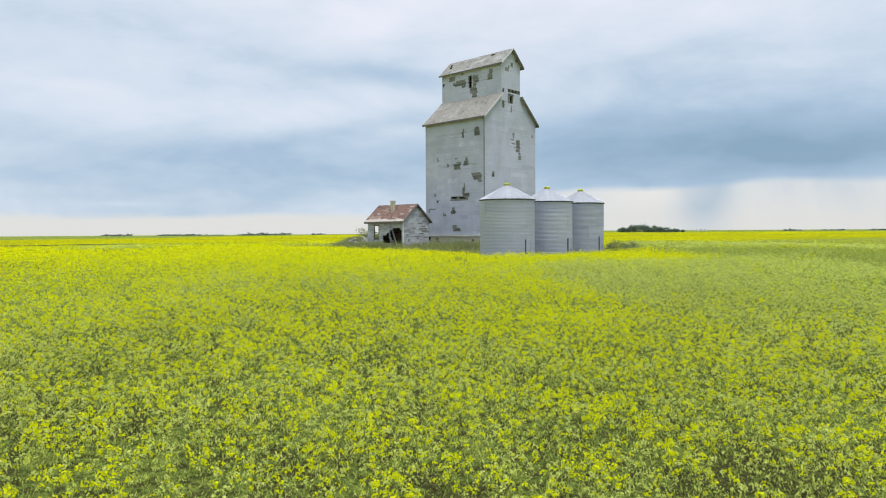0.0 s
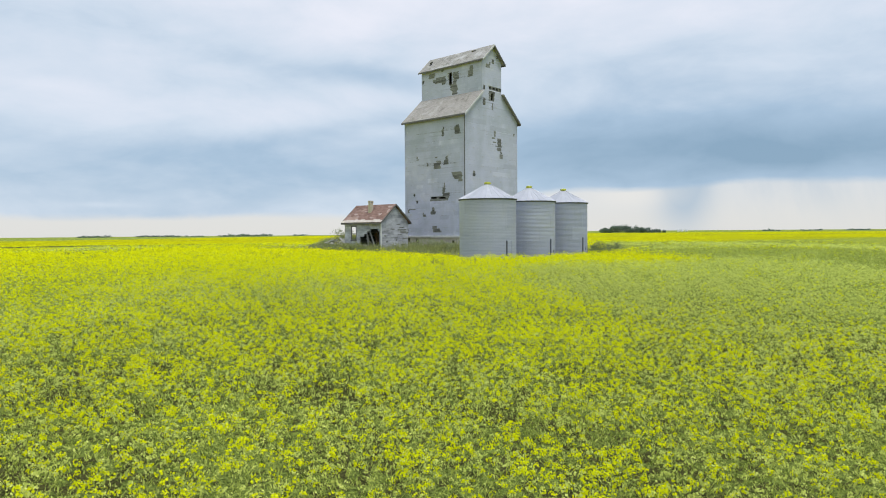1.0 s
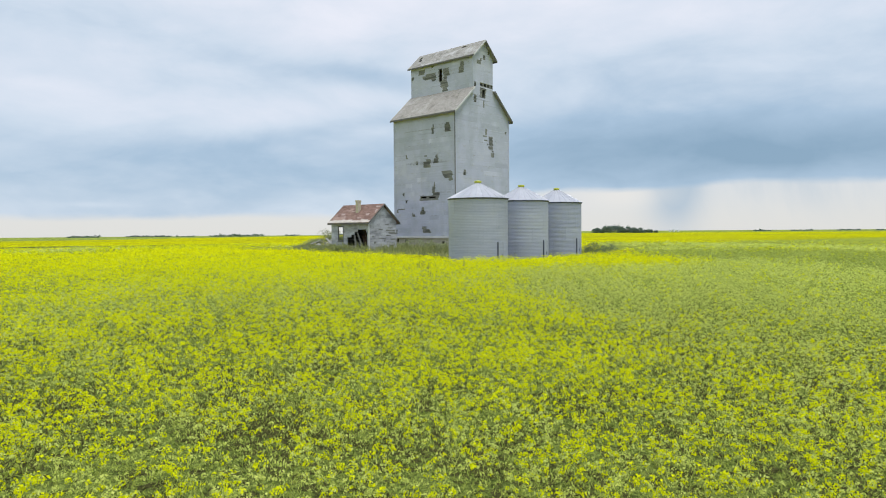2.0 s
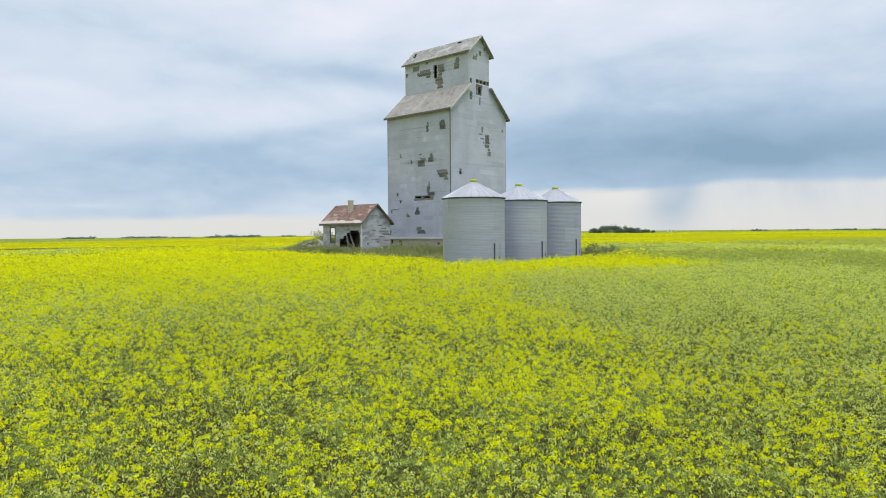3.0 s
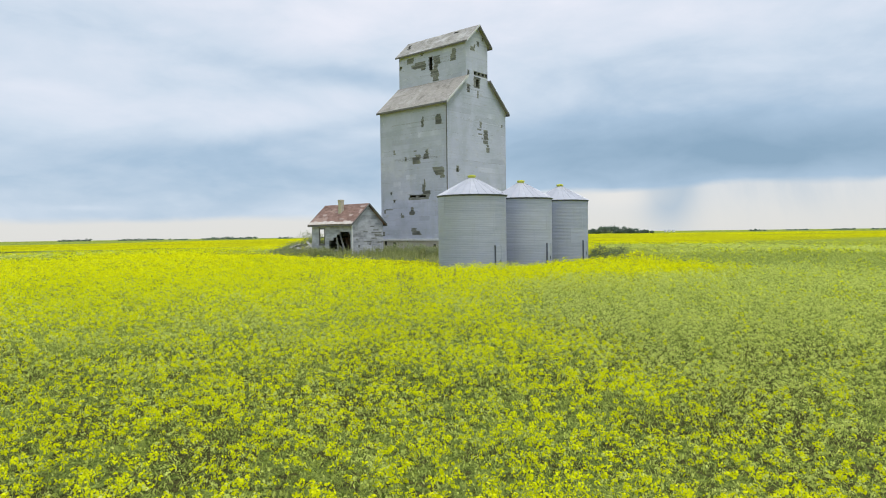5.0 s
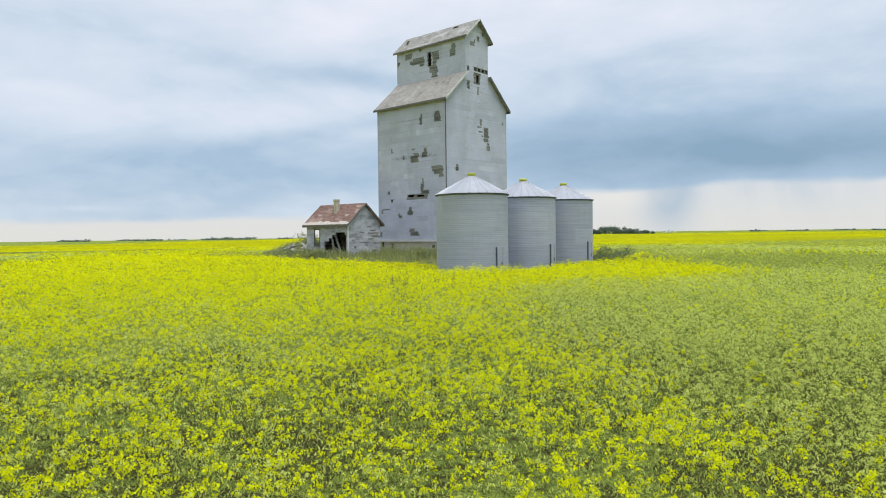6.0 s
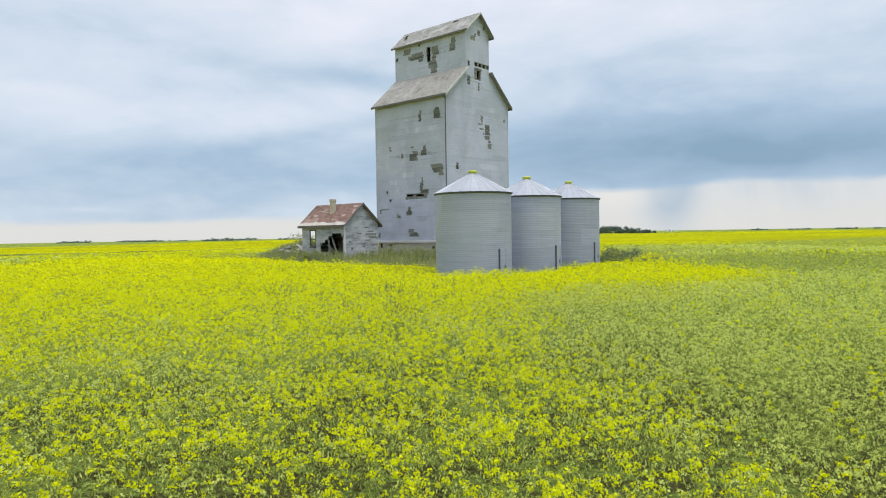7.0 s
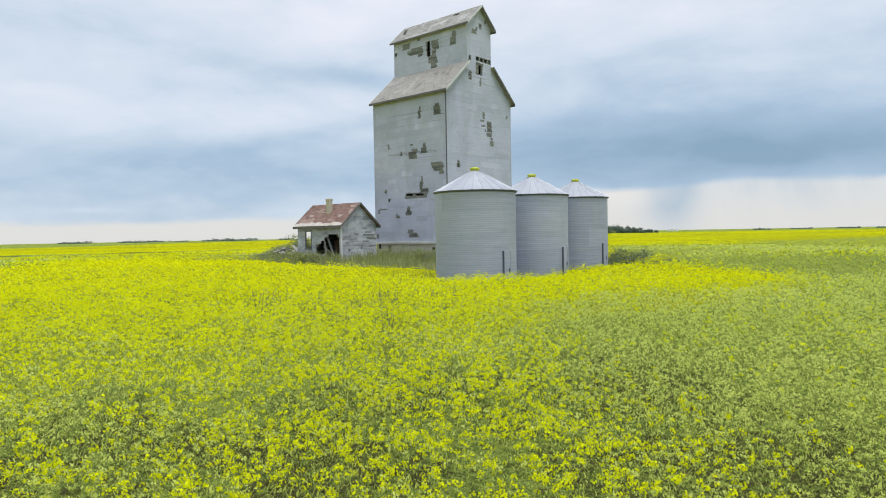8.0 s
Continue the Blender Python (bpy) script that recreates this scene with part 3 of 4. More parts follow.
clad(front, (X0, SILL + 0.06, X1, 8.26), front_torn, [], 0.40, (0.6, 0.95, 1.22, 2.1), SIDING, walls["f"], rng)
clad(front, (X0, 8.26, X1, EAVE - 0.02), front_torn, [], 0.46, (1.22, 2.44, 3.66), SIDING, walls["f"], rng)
for r in ragged(front_dark, rng, 0.3, 0.05):
    slab("bare_patch", lambda u, v, d: front(u, v, d + 0.004), r, [], [], 0.003, BARE_WOOD, walls["f"], "dark bared boards in a torn patch")
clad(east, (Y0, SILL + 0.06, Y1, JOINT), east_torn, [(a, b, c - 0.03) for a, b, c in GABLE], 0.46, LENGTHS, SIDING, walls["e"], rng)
clad(back, (X0, SILL + 0.06, X1, EAVE - 0.02), [], [], 0.92, (2.7,), SIDING, walls["b"], rng)
clad(west, (Y0, SILL + 0.06, Y1, 18.3), [], [(a, b, c - 0.03) for a, b, c in GABLE], 0.92, (2.9,), SIDING, walls["w"], rng)
bm = bmesh.new()
box(bm, X0 + 0.04, X1 - 0.04, Y0 + 0.04, Y1 - 0.04, FOOT, SILL - 0.14)
part("foundation", bm, CONCRETE, elevator, "pale stained concrete foundation")
# solid blocks, not openings: near-black colour paints the holes' inner shade
for x0, x1, z0, z1 in ((-47.62, -47.25, 2.12, 2.6), (-48.75, -48.5, 2.3, 2.7), (-42.6, -42.3, 2.2, 2.45)):
    bm = bmesh.new()
    box(bm, x0, x1, Y0 + 0.02, Y0 + 0.30, z0, z1, 0.02)
    part("vent", bm, INSIDE, elevator, "near-black block in the shade colour of a broken vent hole")
for name, b in (("sill_beam", (X0 - 0.08, X1 + 0.08, Y0 - 0.12, Y0 + 0.10)), ("sill_beam", (X0 - 0.08, X1 + 0.08, Y1 - 0.10, Y1 + 0.12)),
                ("sill_beam", (X1 - 0.10, X1 + 0.12, Y0 + 0.10, Y1 - 0.10)), ("sill_beam", (X0 - 0.12, X0 + 0.10, Y0 + 0.10, Y1 - 0.10))):
    bm = bmesh.new()
    box(bm, *b, SILL - 0.14, SILL + 0.05, 0.01)
    part(name, bm, TRIM, elevator, "white timber sill")
for x, y, r, mat, label in ((X1, Y0, 0.036, DARK_TRIM, "dark weathered corner board"), (X0, Y0, 0.04, SIDING, ""), (X1, Y1, 0.04, SIDING, ""), (X0, Y1, 0.04, SIDING, "")):
    bm = bmesh.new()
    box(bm, x - r, x + r, y - r, y + r, SILL + 0.055, EAVE - 0.12, 0.008)
    part("corner_board", bm, mat, elevator, label)
# lower roof, both sides, with the cupola standing through it
CEAVE, CSLOPE = 20.62, 0.93
RX0, RX1, OVER = -49.28, -40.58, 0.30


def roof_side(name, eave_y, eave_z, ridge_y, ridge_z, x0, x1, thick, mat, parent, holes=(), label=""):
    """One plane of a roof: u along the eave, v up the slope from 0 to 1."""
    n = Vector((0, -(ridge_z - eave_z), ridge_y - eave_y)) * (1 if ridge_y > eave_y else -1)
    n.normalize()

    def at(u, v, d):
        return (u, eave_y + v * (ridge_y - eave_y) + n.y * d, eave_z + v * (ridge_z - eave_z) + n.z * d)

    return slab(name, at, (x0, 0, x1, 1), holes, [], thick, mat, parent, label)


EZ = EAVE - SLOPE * OVER + 0.06
for s, wall_y, c_y in ((1, Y0, CY0), (-1, Y1, CY1)):
    top_z = EZ + SLOPE * (abs(c_y - wall_y) + OVER)
    roof_side("roof", wall_y - s * OVER, EZ, c_y, top_z, RX0, RX1, 0.06, ROOF_TAN, elevator, (), "sun-bleached wood shingle roof")
    bm = bmesh.new()
    y = wall_y - s * (OVER + 0.05)
    box(bm, RX0, RX1, min(y, y + s * 0.04), max(y, y + s * 0.04), EZ - 0.20, EZ - 0.02, 0.006)
    part("fascia", bm, DARK_TRIM, elevator)
# barge boards on the lower gable
for x in (RX1 - 0.02, RX0 - 0.02):
    for s, wall_y, c_y in ((1, Y0, CY0), (-1, Y1, CY1)):
        bm = bmesh.new()
        y0, y1 = wall_y - s * OVER, c_y
        z1 = EZ + SLOPE * (abs(c_y - wall_y) + OVER)
        prism(bm, [(x, y0, EZ - 0.20), (x, y1, z1 - 0.20), (x, y1, z1 + 0.01), (x, y0, EZ + 0.01)],
              [(x + 0.045, y0, EZ - 0.20), (x + 0.045, y1, z1 - 0.20), (x + 0.045, y1, z1 + 0.01), (x + 0.045, y0, EZ + 0.01)])
        part("barge_board", bm, DARK_TRIM if s < 0 else TRIM, elevator)
# cupola
cfront = lambda u, v, d: (u, CY0 - d, v)
cback = lambda u, v, d: (u, CY1 + d, v)
cwest = lambda u, v, d: (CX0 - d, u, v)
CBASE = EZ + SLOPE * (CY0 - Y0 + OVER) - 0.15
CGABLE = [(-CSLOPE, 1, CEAVE - CSLOPE * CY0), (CSLOPE, 1, CEAVE + CSLOPE * CY1)]
cup_torn = [(-45.28, 18.50, -44.82, 19.82), (-44.67, 18.95, -43.9, 19.75), (-44.67, 18.5, -44.2, 19.0), (-45.05, 17.9, -44.1, 18.5), (-44.8, 17.45, -44.1, 18.0),
            (-47.2, 18.95, -45.68, 19.55), (-47.5, 19.1, -47.2, 19.4), (-46.3, 18.7, -45.7, 18.98), (-48.1, 19.6, -47.2, 20.1), (-42.65, 18.95, -42.0, 19.6), (-42.45, 19.55, -41.98, 20.05),
            (-49.1, 19.2, -48.8, 19.55), (-46.3, 20.05, -45.95, 20.3)]
cup_open = [(-45.24, 18.55, -44.85, 19.78), (-49.0, 19.25, -48.85, 19.5)]
east_cup_torn = [(53.5, 19.75, 54.1, 20.15), (54.0, 20.1, 54.2, 20.4), (54.44, 20.3, 54.8, 20.75), (55.2, 20.9, 55.42, 21.2)]
walls["cf"] = slab("cupola_front_wall", cfront, (CX0, CBASE, CX1 - 0.15, CEAVE), cup_open, [], 0.15, BOARDS, elevator)
walls["cb"] = slab("cupola_back_wall", cback, (CX0, CBASE, CX1 - 0.15, CEAVE), [], [], 0.15, BOARDS, elevator)
walls["ce"] = slab("cupola_gable_wall", east, (CY0, JOINT, CY1, 22.5), east_open, CGABLE, 0.15, BOARDS, elevator)
walls["cw"] = slab("cupola_gable_wall", cwest, (CY0 + 0.15, CBASE, CY1 - 0.15, 22.5), [], CGABLE, 0.15, BOARDS, elevator)
cup_torn, east_cup_torn = ragged(cup_torn, rng), ragged(east_cup_torn, rng)
clad(cfront, (CX0, CBASE + 0.1, CX1, CEAVE - 0.02), cup_torn, [], 0.42, (1.22, 1.83), SIDING, walls["cf"], rng)
clad(east, (CY0, JOINT, CY1, 22.5), east_cup_torn + east_torn, [(a, b, c - 0.03) for a, b, c in CGABLE], 0.46, (1.6, 3.2), SIDING, walls["ce"], rng)
clad(cwest, (CY0, CBASE + 0.1, CY1, 22.5), [], [(a, b, c - 0.03) for a, b, c in CGABLE], 0.92, (1.6, 3.2), SIDING, walls["cw"], rng)
clad(cback, (CX0, CBASE + 0.1, CX1, CEAVE - 0.02), [], [], 0.84, (2.1,), SIDING, walls["cb"], rng)
CE = CEAVE - CSLOPE * 0.26 + 0.05
cup_holes = {1: [(-48.9, 0.62, -48.55, 0.80), (-48.7, 0.45, -48.3, 0.60), (-43.3, 0.78, -42.7, 0.9)], -1: []}
for s, wall_y in ((1, CY0), (-1, CY1)):
    z1 = CE + CSLOPE * (YC - CY0 + 0.26)
    roof_side("cupola_roof", wall_y - s * 0.26, CE, YC, z1, -49.42, -40.52, 0.055, ROOF_GREY, elevator, cup_holes[s], "patchy grey shingle roof with holes")
    bm = bmesh.new()
    y = wall_y - s * 0.305
    box(bm, -49.42, -40.52, min(y, y + s * 0.04), max(y, y + s * 0.04), CE - 0.17, CE - 0.02, 0.006)
    part("fascia", bm, DARK_TRIM, elevator)
    for x in (-40.53, -49.46):
        bm = bmesh.new()
        y0 = wall_y - s * 0.26
        prism(bm, [(x, y0, CE - 0.17), (x, YC, z1 - 0.17), (x, YC, z1 + 0.01), (x, y0, CE + 0.01)],
              [(x + 0.04, y0, CE - 0.17), (x + 0.04, YC, z1 - 0.17), (x + 0.04, YC, z1 + 0.01), (x + 0.04, y0, CE + 0.01)])
        part("barge_board", bm, DARK_TRIM if s < 0 else TRIM, elevator)
for x in (CX1 + 0.015, CX0 - 0.015):
    bm = bmesh.new()
    box(bm, x - 0.028, x + 0.028, CY0 - 0.04, CY0 + 0.016, CBASE + 0.2, CEAVE - 0.1, 0.006)
    part("corner_board", bm, SIDING, elevator)
bm = bmesh.new()
box(bm, X0 + 0.6, X1 - 0.6, Y0 + 0.6, Y1 - 0.6, SILL, 14.0)
box(bm, CX0 + 0.7, CX1 - 0.7, CY0 + 0.5, CY1 - 0.5, 14.1, 20.3)
part("inner_bins", bm, INSIDE, elevator, "dark timber inside")

# ---- grain bins ----


def lathe(bm, profile, n=72, a0=0.0, a1=2 * math.pi):
    """A surface of revolution; closed when it goes all the way round."""
    full = abs(a1 - a0) > 6.28
    rows = []
    for r, z in profile:
        rows.append([bm.verts.new((r * math.cos(a0 + (a1 - a0) * i / n), r * math.sin(a0 + (a1 - a0) * i / n), z)) for i in range(n if full else n + 1)])
    for p, q in zip(rows, rows[1:]):
        for i in range(n):
            j = (i + 1) % len(p)
            bm.faces.new((p[i], p[j], q[j], q[i]))
    return rows


def smooth_faces(ob):
    ob.data.polygons.foreach_set("use_smooth", [True] * len(ob.data.polygons))
    return ob


def grain_bin(place):
    """A round corrugated steel bin with a cone roof of ribbed sheets."""
    g = thing("grain_bin", place, "corrugated galvanised steel grain bin with cone roof, yellow lid", "grain bin", "row of grain bins")
    R, H, RINGS = 1.83, 4.63, 5
    ring_h = H / RINGS
    for k in range(RINGS):
        rows = 40
        prof = [(R + 0.0044 * math.sin(2 * math.pi * i / 4) + 0.004 * (k % 2), k * ring_h + ring_h * i / rows) for i in range(rows + 1)]
        for a in (0.35 + 0.5 * k, 2.45 + 0.5 * k, 4.55 + 0.5 * k):
            bm = bmesh.new()
            lathe(bm, prof, 28, a, a + 2 * math.pi / 3 + 0.01)
            smooth_faces(part("wall_sheet", bm, STEEL, g))
    # upright seams where the sheets are bolted
    for k in range(RINGS):
        for a in (0.35 + 0.5 * k, 2.45 + 0.5 * k, 4.55 + 0.5 * k):
            bm = bmesh.new()
            lathe(bm, [(R + 0.011, k * ring_h + 0.02), (R + 0.012, k * ring_h + ring_h - 0.02)], 2, a, a + 0.025)
            part("seam", bm, STEEL, g)
    bm = bmesh.new()
    lathe(bm, [(R - 0.04, H - 0.10), (R + 0.05, H - 0.06), (R + 0.075, H - 0.015), (R + 0.02, H + 0.02), (R - 0.06, H + 0.02)], 80)
    part("eave_ring", bm, DARK_STEEL, g, "dark eave edge")
    # roof sheets, each with a raised rib along one edge
    N, top_r, rise = 26, 0.20, 0.96
    da = 2 * math.pi / N
    bm = bmesh.new()
    low, high = R + 0.09, top_r
    z = lambda r: H + 0.0 + rise * (low - r) / (low - high)
    prof = [0.0, 0.035, 0.07, 0.5, 0.93, 1.0]
    lift = [0.012, 0.026, 0.003, 0.0, 0.003, 0.008]
    rows = []
    for r in (low, 1.3, 0.7, high):
        rows.append([bm.verts.new((r * math.cos(p * da), r * math.sin(p * da), z(r) + l * (0.5 + 0.5 * r / low))) for p, l in zip(prof, lift)])
    for p, q in zip(rows, rows[1:]):
        for i in range(len(p) - 1):
            bm.faces.new((p[i], p[i + 1], q[i + 1], q[i]))
    first = part("roof_sheet", bm, ROOF_STEEL, g)
    for i in range(1, N):
        o = new("roof_sheet", first.data)
        o.parent = g
        o.rotation_euler = (0, 0, i * da)
    bm = bmesh.new()
    lathe(bm, [(0.20, H + rise - 0.05), (0.20, H + rise + 0.05), (0.23, H + rise + 0.06), (0.23, H + rise + 0.13), (0.12, H + rise + 0.17), (0.001, H + rise + 0.18)], 24)
    part("lid", bm, YELLOW, g, "yellow painted lid")
    # access door with frame, facing the lane
    a = radians(-6)
    turn = Matrix.Rotation(a, 4, "Z")
    # left post in dark steel: its colour carries the shadow on that edge
    bm = bmesh.new()
    box(bm, R - 0.02, R + 0.08, -0.228, -0.20, 0.35, 1.98, 0.004)
    bm.transform(turn)
    part("door_post", bm, DARK_STEEL, g)
    bm = bmesh.new()
    box(bm, R - 0.02, R + 0.07, 0.20, 0.25, 0.35, 1.95, 0.006)
    bm.transform(turn)
    part("door_post", bm, STEEL, g)
    bm = bmesh.new()
    box(bm, R + 0.02, R + 0.06, -0.195, 0.195, 0.38, 1.93, 0.006)
    bm.transform(turn)
    door = part("door", bm, STEEL, g, "narrow steel access door")
    bm = bmesh.new()
    box(bm, R + 0.062, R + 0.10, 0.10, 0.14, 1.05, 1.22, 0.004)
    bm.transform(turn)
    part("latch", bm, DARK_STEEL, door)
    return g


first_bin = grain_bin((*BINS[0], 0.76))
for i, (bx, by) in enumerate(BINS[1:]):
    copy_thing(first_bin, pose(bx, by, 0.78 + 0.06 * i, 0, 0, 9 - 20 * i * 0.2))

# ---- office shed ----
SX0, SX1, SY0, SY1, SYC = -49.75, -44.55, 42.45, 45.90, 44.175
SFOOT, SEAVE, SRIDGE = 1.35, 4.37, 5.88
SS = (SRIDGE - SEAVE) / (SYC - SY0)
shed = thing("abandoned_office", (0, 0, 0), "small derelict white wooden shed with red-brown shingles, broken front wall", "shed")
sf = lambda u, v, d: (u, SY0 - d, v)
sb = lambda u, v, d: (u, SY1 + d, v)
se = lambda u, v, d: (SX1 + d, u, v)
sw = lambda u, v, d: (SX0 - d, u, v)
SG = [(-SS, 1, SEAVE - SS * SY0 - 0.03), (SS, 1, SEAVE + SS * SY1 - 0.03)]
window = (-48.70, 2.60, -48.08, 3.84)
broken = [(-46.45, SFOOT, -44.75, 3.40), (-46.0, 3.35, -44.9, 3.62), (-47.45, 2.15, -46.4, 2.90), (-46.9, 2.85, -46.4, 3.15)]
fw = slab("front_wall", sf, (SX0, SFOOT, SX1, SEAVE), [window] + broken, [], 0.05, BOARDS, shed)
gw = slab("gable_wall", se, (SY0 + 0.14, SFOOT, SY1 - 0.14, 6), [], SG, 0.14, BOARDS, shed)
ww = slab("gable_wall", sw, (SY0 + 0.14, SFOOT, SY1 - 0.14, 6), [(43.0, 2.62, 44.35, 3.98)], SG, 0.14, BOARDS, shed)
bw = slab("back_wall", sb, (SX0, SFOOT, SX1, SEAVE), [], [], 0.14, BOARDS, shed)
gable_torn = [(44.9, 3.2, 45.8, 3.40), (43.6, 3.55, 44.2, 3.64), (45.2, 2.6, 45.85, 2.76), (44.0, 1.9, 44.25, 2.1), (42.85, 2.9, 43.05, 3.05), (44.4, 4.0, 44.9, 4.08), (44.6, 3.45, 45.7, 3.58), (44.8, 3.7, 45.4, 3.8), (44.5, 3.02, 45.2, 3.11), (43.1, 2.3, 43.25, 2.52), (44.3, 2.5, 44.5, 2.7), (45.0, 2.05, 45.5, 2.18), (43.7, 2.75, 44.6, 2.81)]
clad(sf, (SX0, SFOOT, SX1, SEAVE - 0.1), [window] + broken, [], 0.30, (1.3, 2.1), PEELED, fw, rng)
gable_torn = ragged(gable_torn, rng)
clad(se, (SY0, SFOOT, SY1, 6), gable_torn, [(a, b, c - 0.04) for a, b, c in SG], 0.30, (1.1, 1.7), PEELED, gw, rng)
clad(sw, (SY0, SFOOT, SY1, 6), [(43.0, 2.62, 44.35, 3.98)], [(a, b, c - 0.04) for a, b, c in SG], 0.30, (1.7,), PEELED, ww, rng)
clad(sb, (SX0, SFOOT, SX1, SEAVE - 0.1), [], [], 0.60, (2.1,), PEELED, bw, rng)
bm = bmesh.new()
for b in ((-48.78, -48.70, 2.52, 3.92), (-48.08, -48.00, 2.52, 3.92), (-48.70, -48.08, 3.84, 3.92), (-48.70, -48.08, 3.16, 3.21)):
    box(bm, b[0], b[1], SY0 - 0.03, SY0 + 0.03, b[2], b[3], 0.006)
box(bm, -48.82, -47.96, SY0 - 0.10, SY0 + 0.10, 2.50, 2.58, 0.008)
part("window_frame", bm, DARK_TRIM, shed, "old empty window frame")
SE_Z = SEAVE - SS * 0.25 + 0.08
for s, wy in ((1, SY0), (-1, SY1)):
    roof_side("roof", wy - s * 0.25, SE_Z, SYC, SRIDGE + 0.08, -50.0, -44.30, 0.09, ROOF_RED, shed, (), "faded red-brown shingle roof")
    bm = bmesh.new()
    y = wy - s * 0.275
    box(bm, -50.0, -44.30, min(y, y + s * 0.05), max(y, y + s * 0.05), SE_Z - 0.16, SE_Z - 0.03, 0.008)
    part("fascia", bm, DARK_TRIM, shed)
    for x in (-44.31, -50.04):
        bm = bmesh.new()
        y0 = wy - s * 0.25
        prism(bm, [(x, y0, SE_Z - 0.14), (x, SYC, SRIDGE - 0.06), (x, SYC, SRIDGE + 0.09), (x, y0, SE_Z + 0.01)],
              [(x + 0.04, y0, SE_Z - 0.14), (x + 0.04, SYC, SRIDGE - 0.06), (x + 0.04, SYC, SRIDGE + 0.09), (x + 0.04, y0, SE_Z + 0.01)])
        part("barge_board", bm, DARK_TRIM, shed)
# pale bared strip of roof boards along the eave
def strip_at(u, v, d):
    return (u, SY0 - 0.25 + v * 1.9 - 0.675 * d, SE_Z + SS * v * 1.9 + 0.737 * d)
u = -50.0
while u < -44.35:
    step = rng.uniform(0.35, 0.9)
    slab("eave_board", strip_at, (u, rng.uniform(0.0, 0.012), min(u + step, -44.3), rng.uniform(0.10, 0.19)), [], [], -0.03 - rng.uniform(0, 0.012), EAVE_PALE, shed, "pale bare roof board along the eave")
    u += step + rng.choice((0.0, 0.0, 0.03))
for u, v, wide, high in ((-49.1, 0.45, 0.5, 0.10), (-48.5, 0.30, 0.35, 0.08), (-47.9, 0.62, 0.55, 0.07), (-45.6, 0.42, 0.45, 0.10), (-45.1, 0.86, 0.6, 0.09), (-44.75, 0.55, 0.3, 0.2), (-46.4, 0.24, 0.5, 0.06)):
    slab("bald_patch", strip_at, (u, v * 0.97, u + wide, v * 0.97 + high), [(u - 1, v * 0.97, u + 0.13, v * 0.97 + high * 0.45)], [], -0.018, BALD, shed, "worn pinkish-grey patch of bared roof boards")
bm = bmesh.new()
box(bm, -47.23, -46.87, 43.26, 43.62, 4.9, 6.28, 0.015)
box(bm, -47.25, -46.85, 43.24, 43.64, 6.16, 6.33, 0.012)
part("chimney", bm, BRICK, shed, "short pale brick chimney")
bm = bmesh.new()
box(bm, SX0 + 0.15, SX1 - 0.15, SY0 + 0.15, SY1 - 0.15, SFOOT, SFOOT + 0.35)
part("floor", bm, INSIDE, shed, "dark rotten floor")
bm = bmesh.new()
box(bm, SX1 - 0.05, SX1 + 0.045, SY0 - 0.045, SY0 + 0.08, SFOOT, SEAVE - 0.2, 0.006)
part("corner_board", bm, TRIM, shed)


# ---- fallen boards ----


def plank(length, width, thick, m, mat, label):
    """A split old board lying or leaning at the pose m."""
    bm = bmesh.new()
    box(bm, -length / 2, length / 2, -width / 2, width / 2, 0, thick)
    bmesh.ops.subdivide_edges(bm, edges=[e for e in bm.edges if abs((e.verts[0].co - e.verts[1].co).x) > length * 0.5], cuts=3)
    for v in bm.verts:
        v.co.y += 0.12 * width * rng.uniform(-1, 1)
        v.co.z += 0.02 * math.sin(v.co.x * 2.2)
        if abs(v.co.x) > length * 0.49:
            v.co.x += rng.uniform(-0.08, 0.08)
    ob = part("fallen_board", bm, mat)
    ob.matrix_world = m
    return tagged(ob, label, "board", "boards fallen round the shed")


OLD = make_plain("silver_grey_board", (0.20, 0.20, 0.19), (0.45, 0.45, 0.43), 0.85, 0, 2.5, (1, 1, 6))
for k in range(13):
    x, y = -51.3 + rng.uniform(-1.0, 0.8), 42.9 + rng.uniform(-0.8, 0.8)
    z = float(soil(x, y)) + 0.22 + 0.04 * k
    plank(rng.uniform(1.0, 2.2), rng.uniform(0.12, 0.26), 0.03, pose(x, y, z + 0.2, rng.uniform(-12, 12), rng.uniform(-32, 32), rng.uniform(0, 180)), OLD, "silver-grey split board lying in the weeds")
for x, y, z, ry, rz, l in ((-45.75, 42.55, 2.45, 68, 8, 1.9), (-46.35, 42.45, 2.35, 84, 0, 1.5), (-46.75, 42.35, 2.05, 10, 12, 1.4), (-45.2, 42.35, 1.95, -12, -8, 1.7), (-46.0, 42.7, 2.2, 40, 30, 1.5), (-47.2, 42.2, 1.95, -18, 20, 1.2)):
    plank(l, 0.17, 0.03, pose(x, y, z, 0, ry, rz), OLD, "broken grey board leaning in the shed's torn front")
for x, y, z, ry, rz, l in ((-45.6, 43.3, 2.5, 75, 30, 2.0), (-46.2, 43.5, 2.4, 55, -20, 1.8)):
    plank(l, 0.3, 0.04, pose(x, y, z, 0, ry, rz), RUST, "brown rotten board leaning inside the shed")

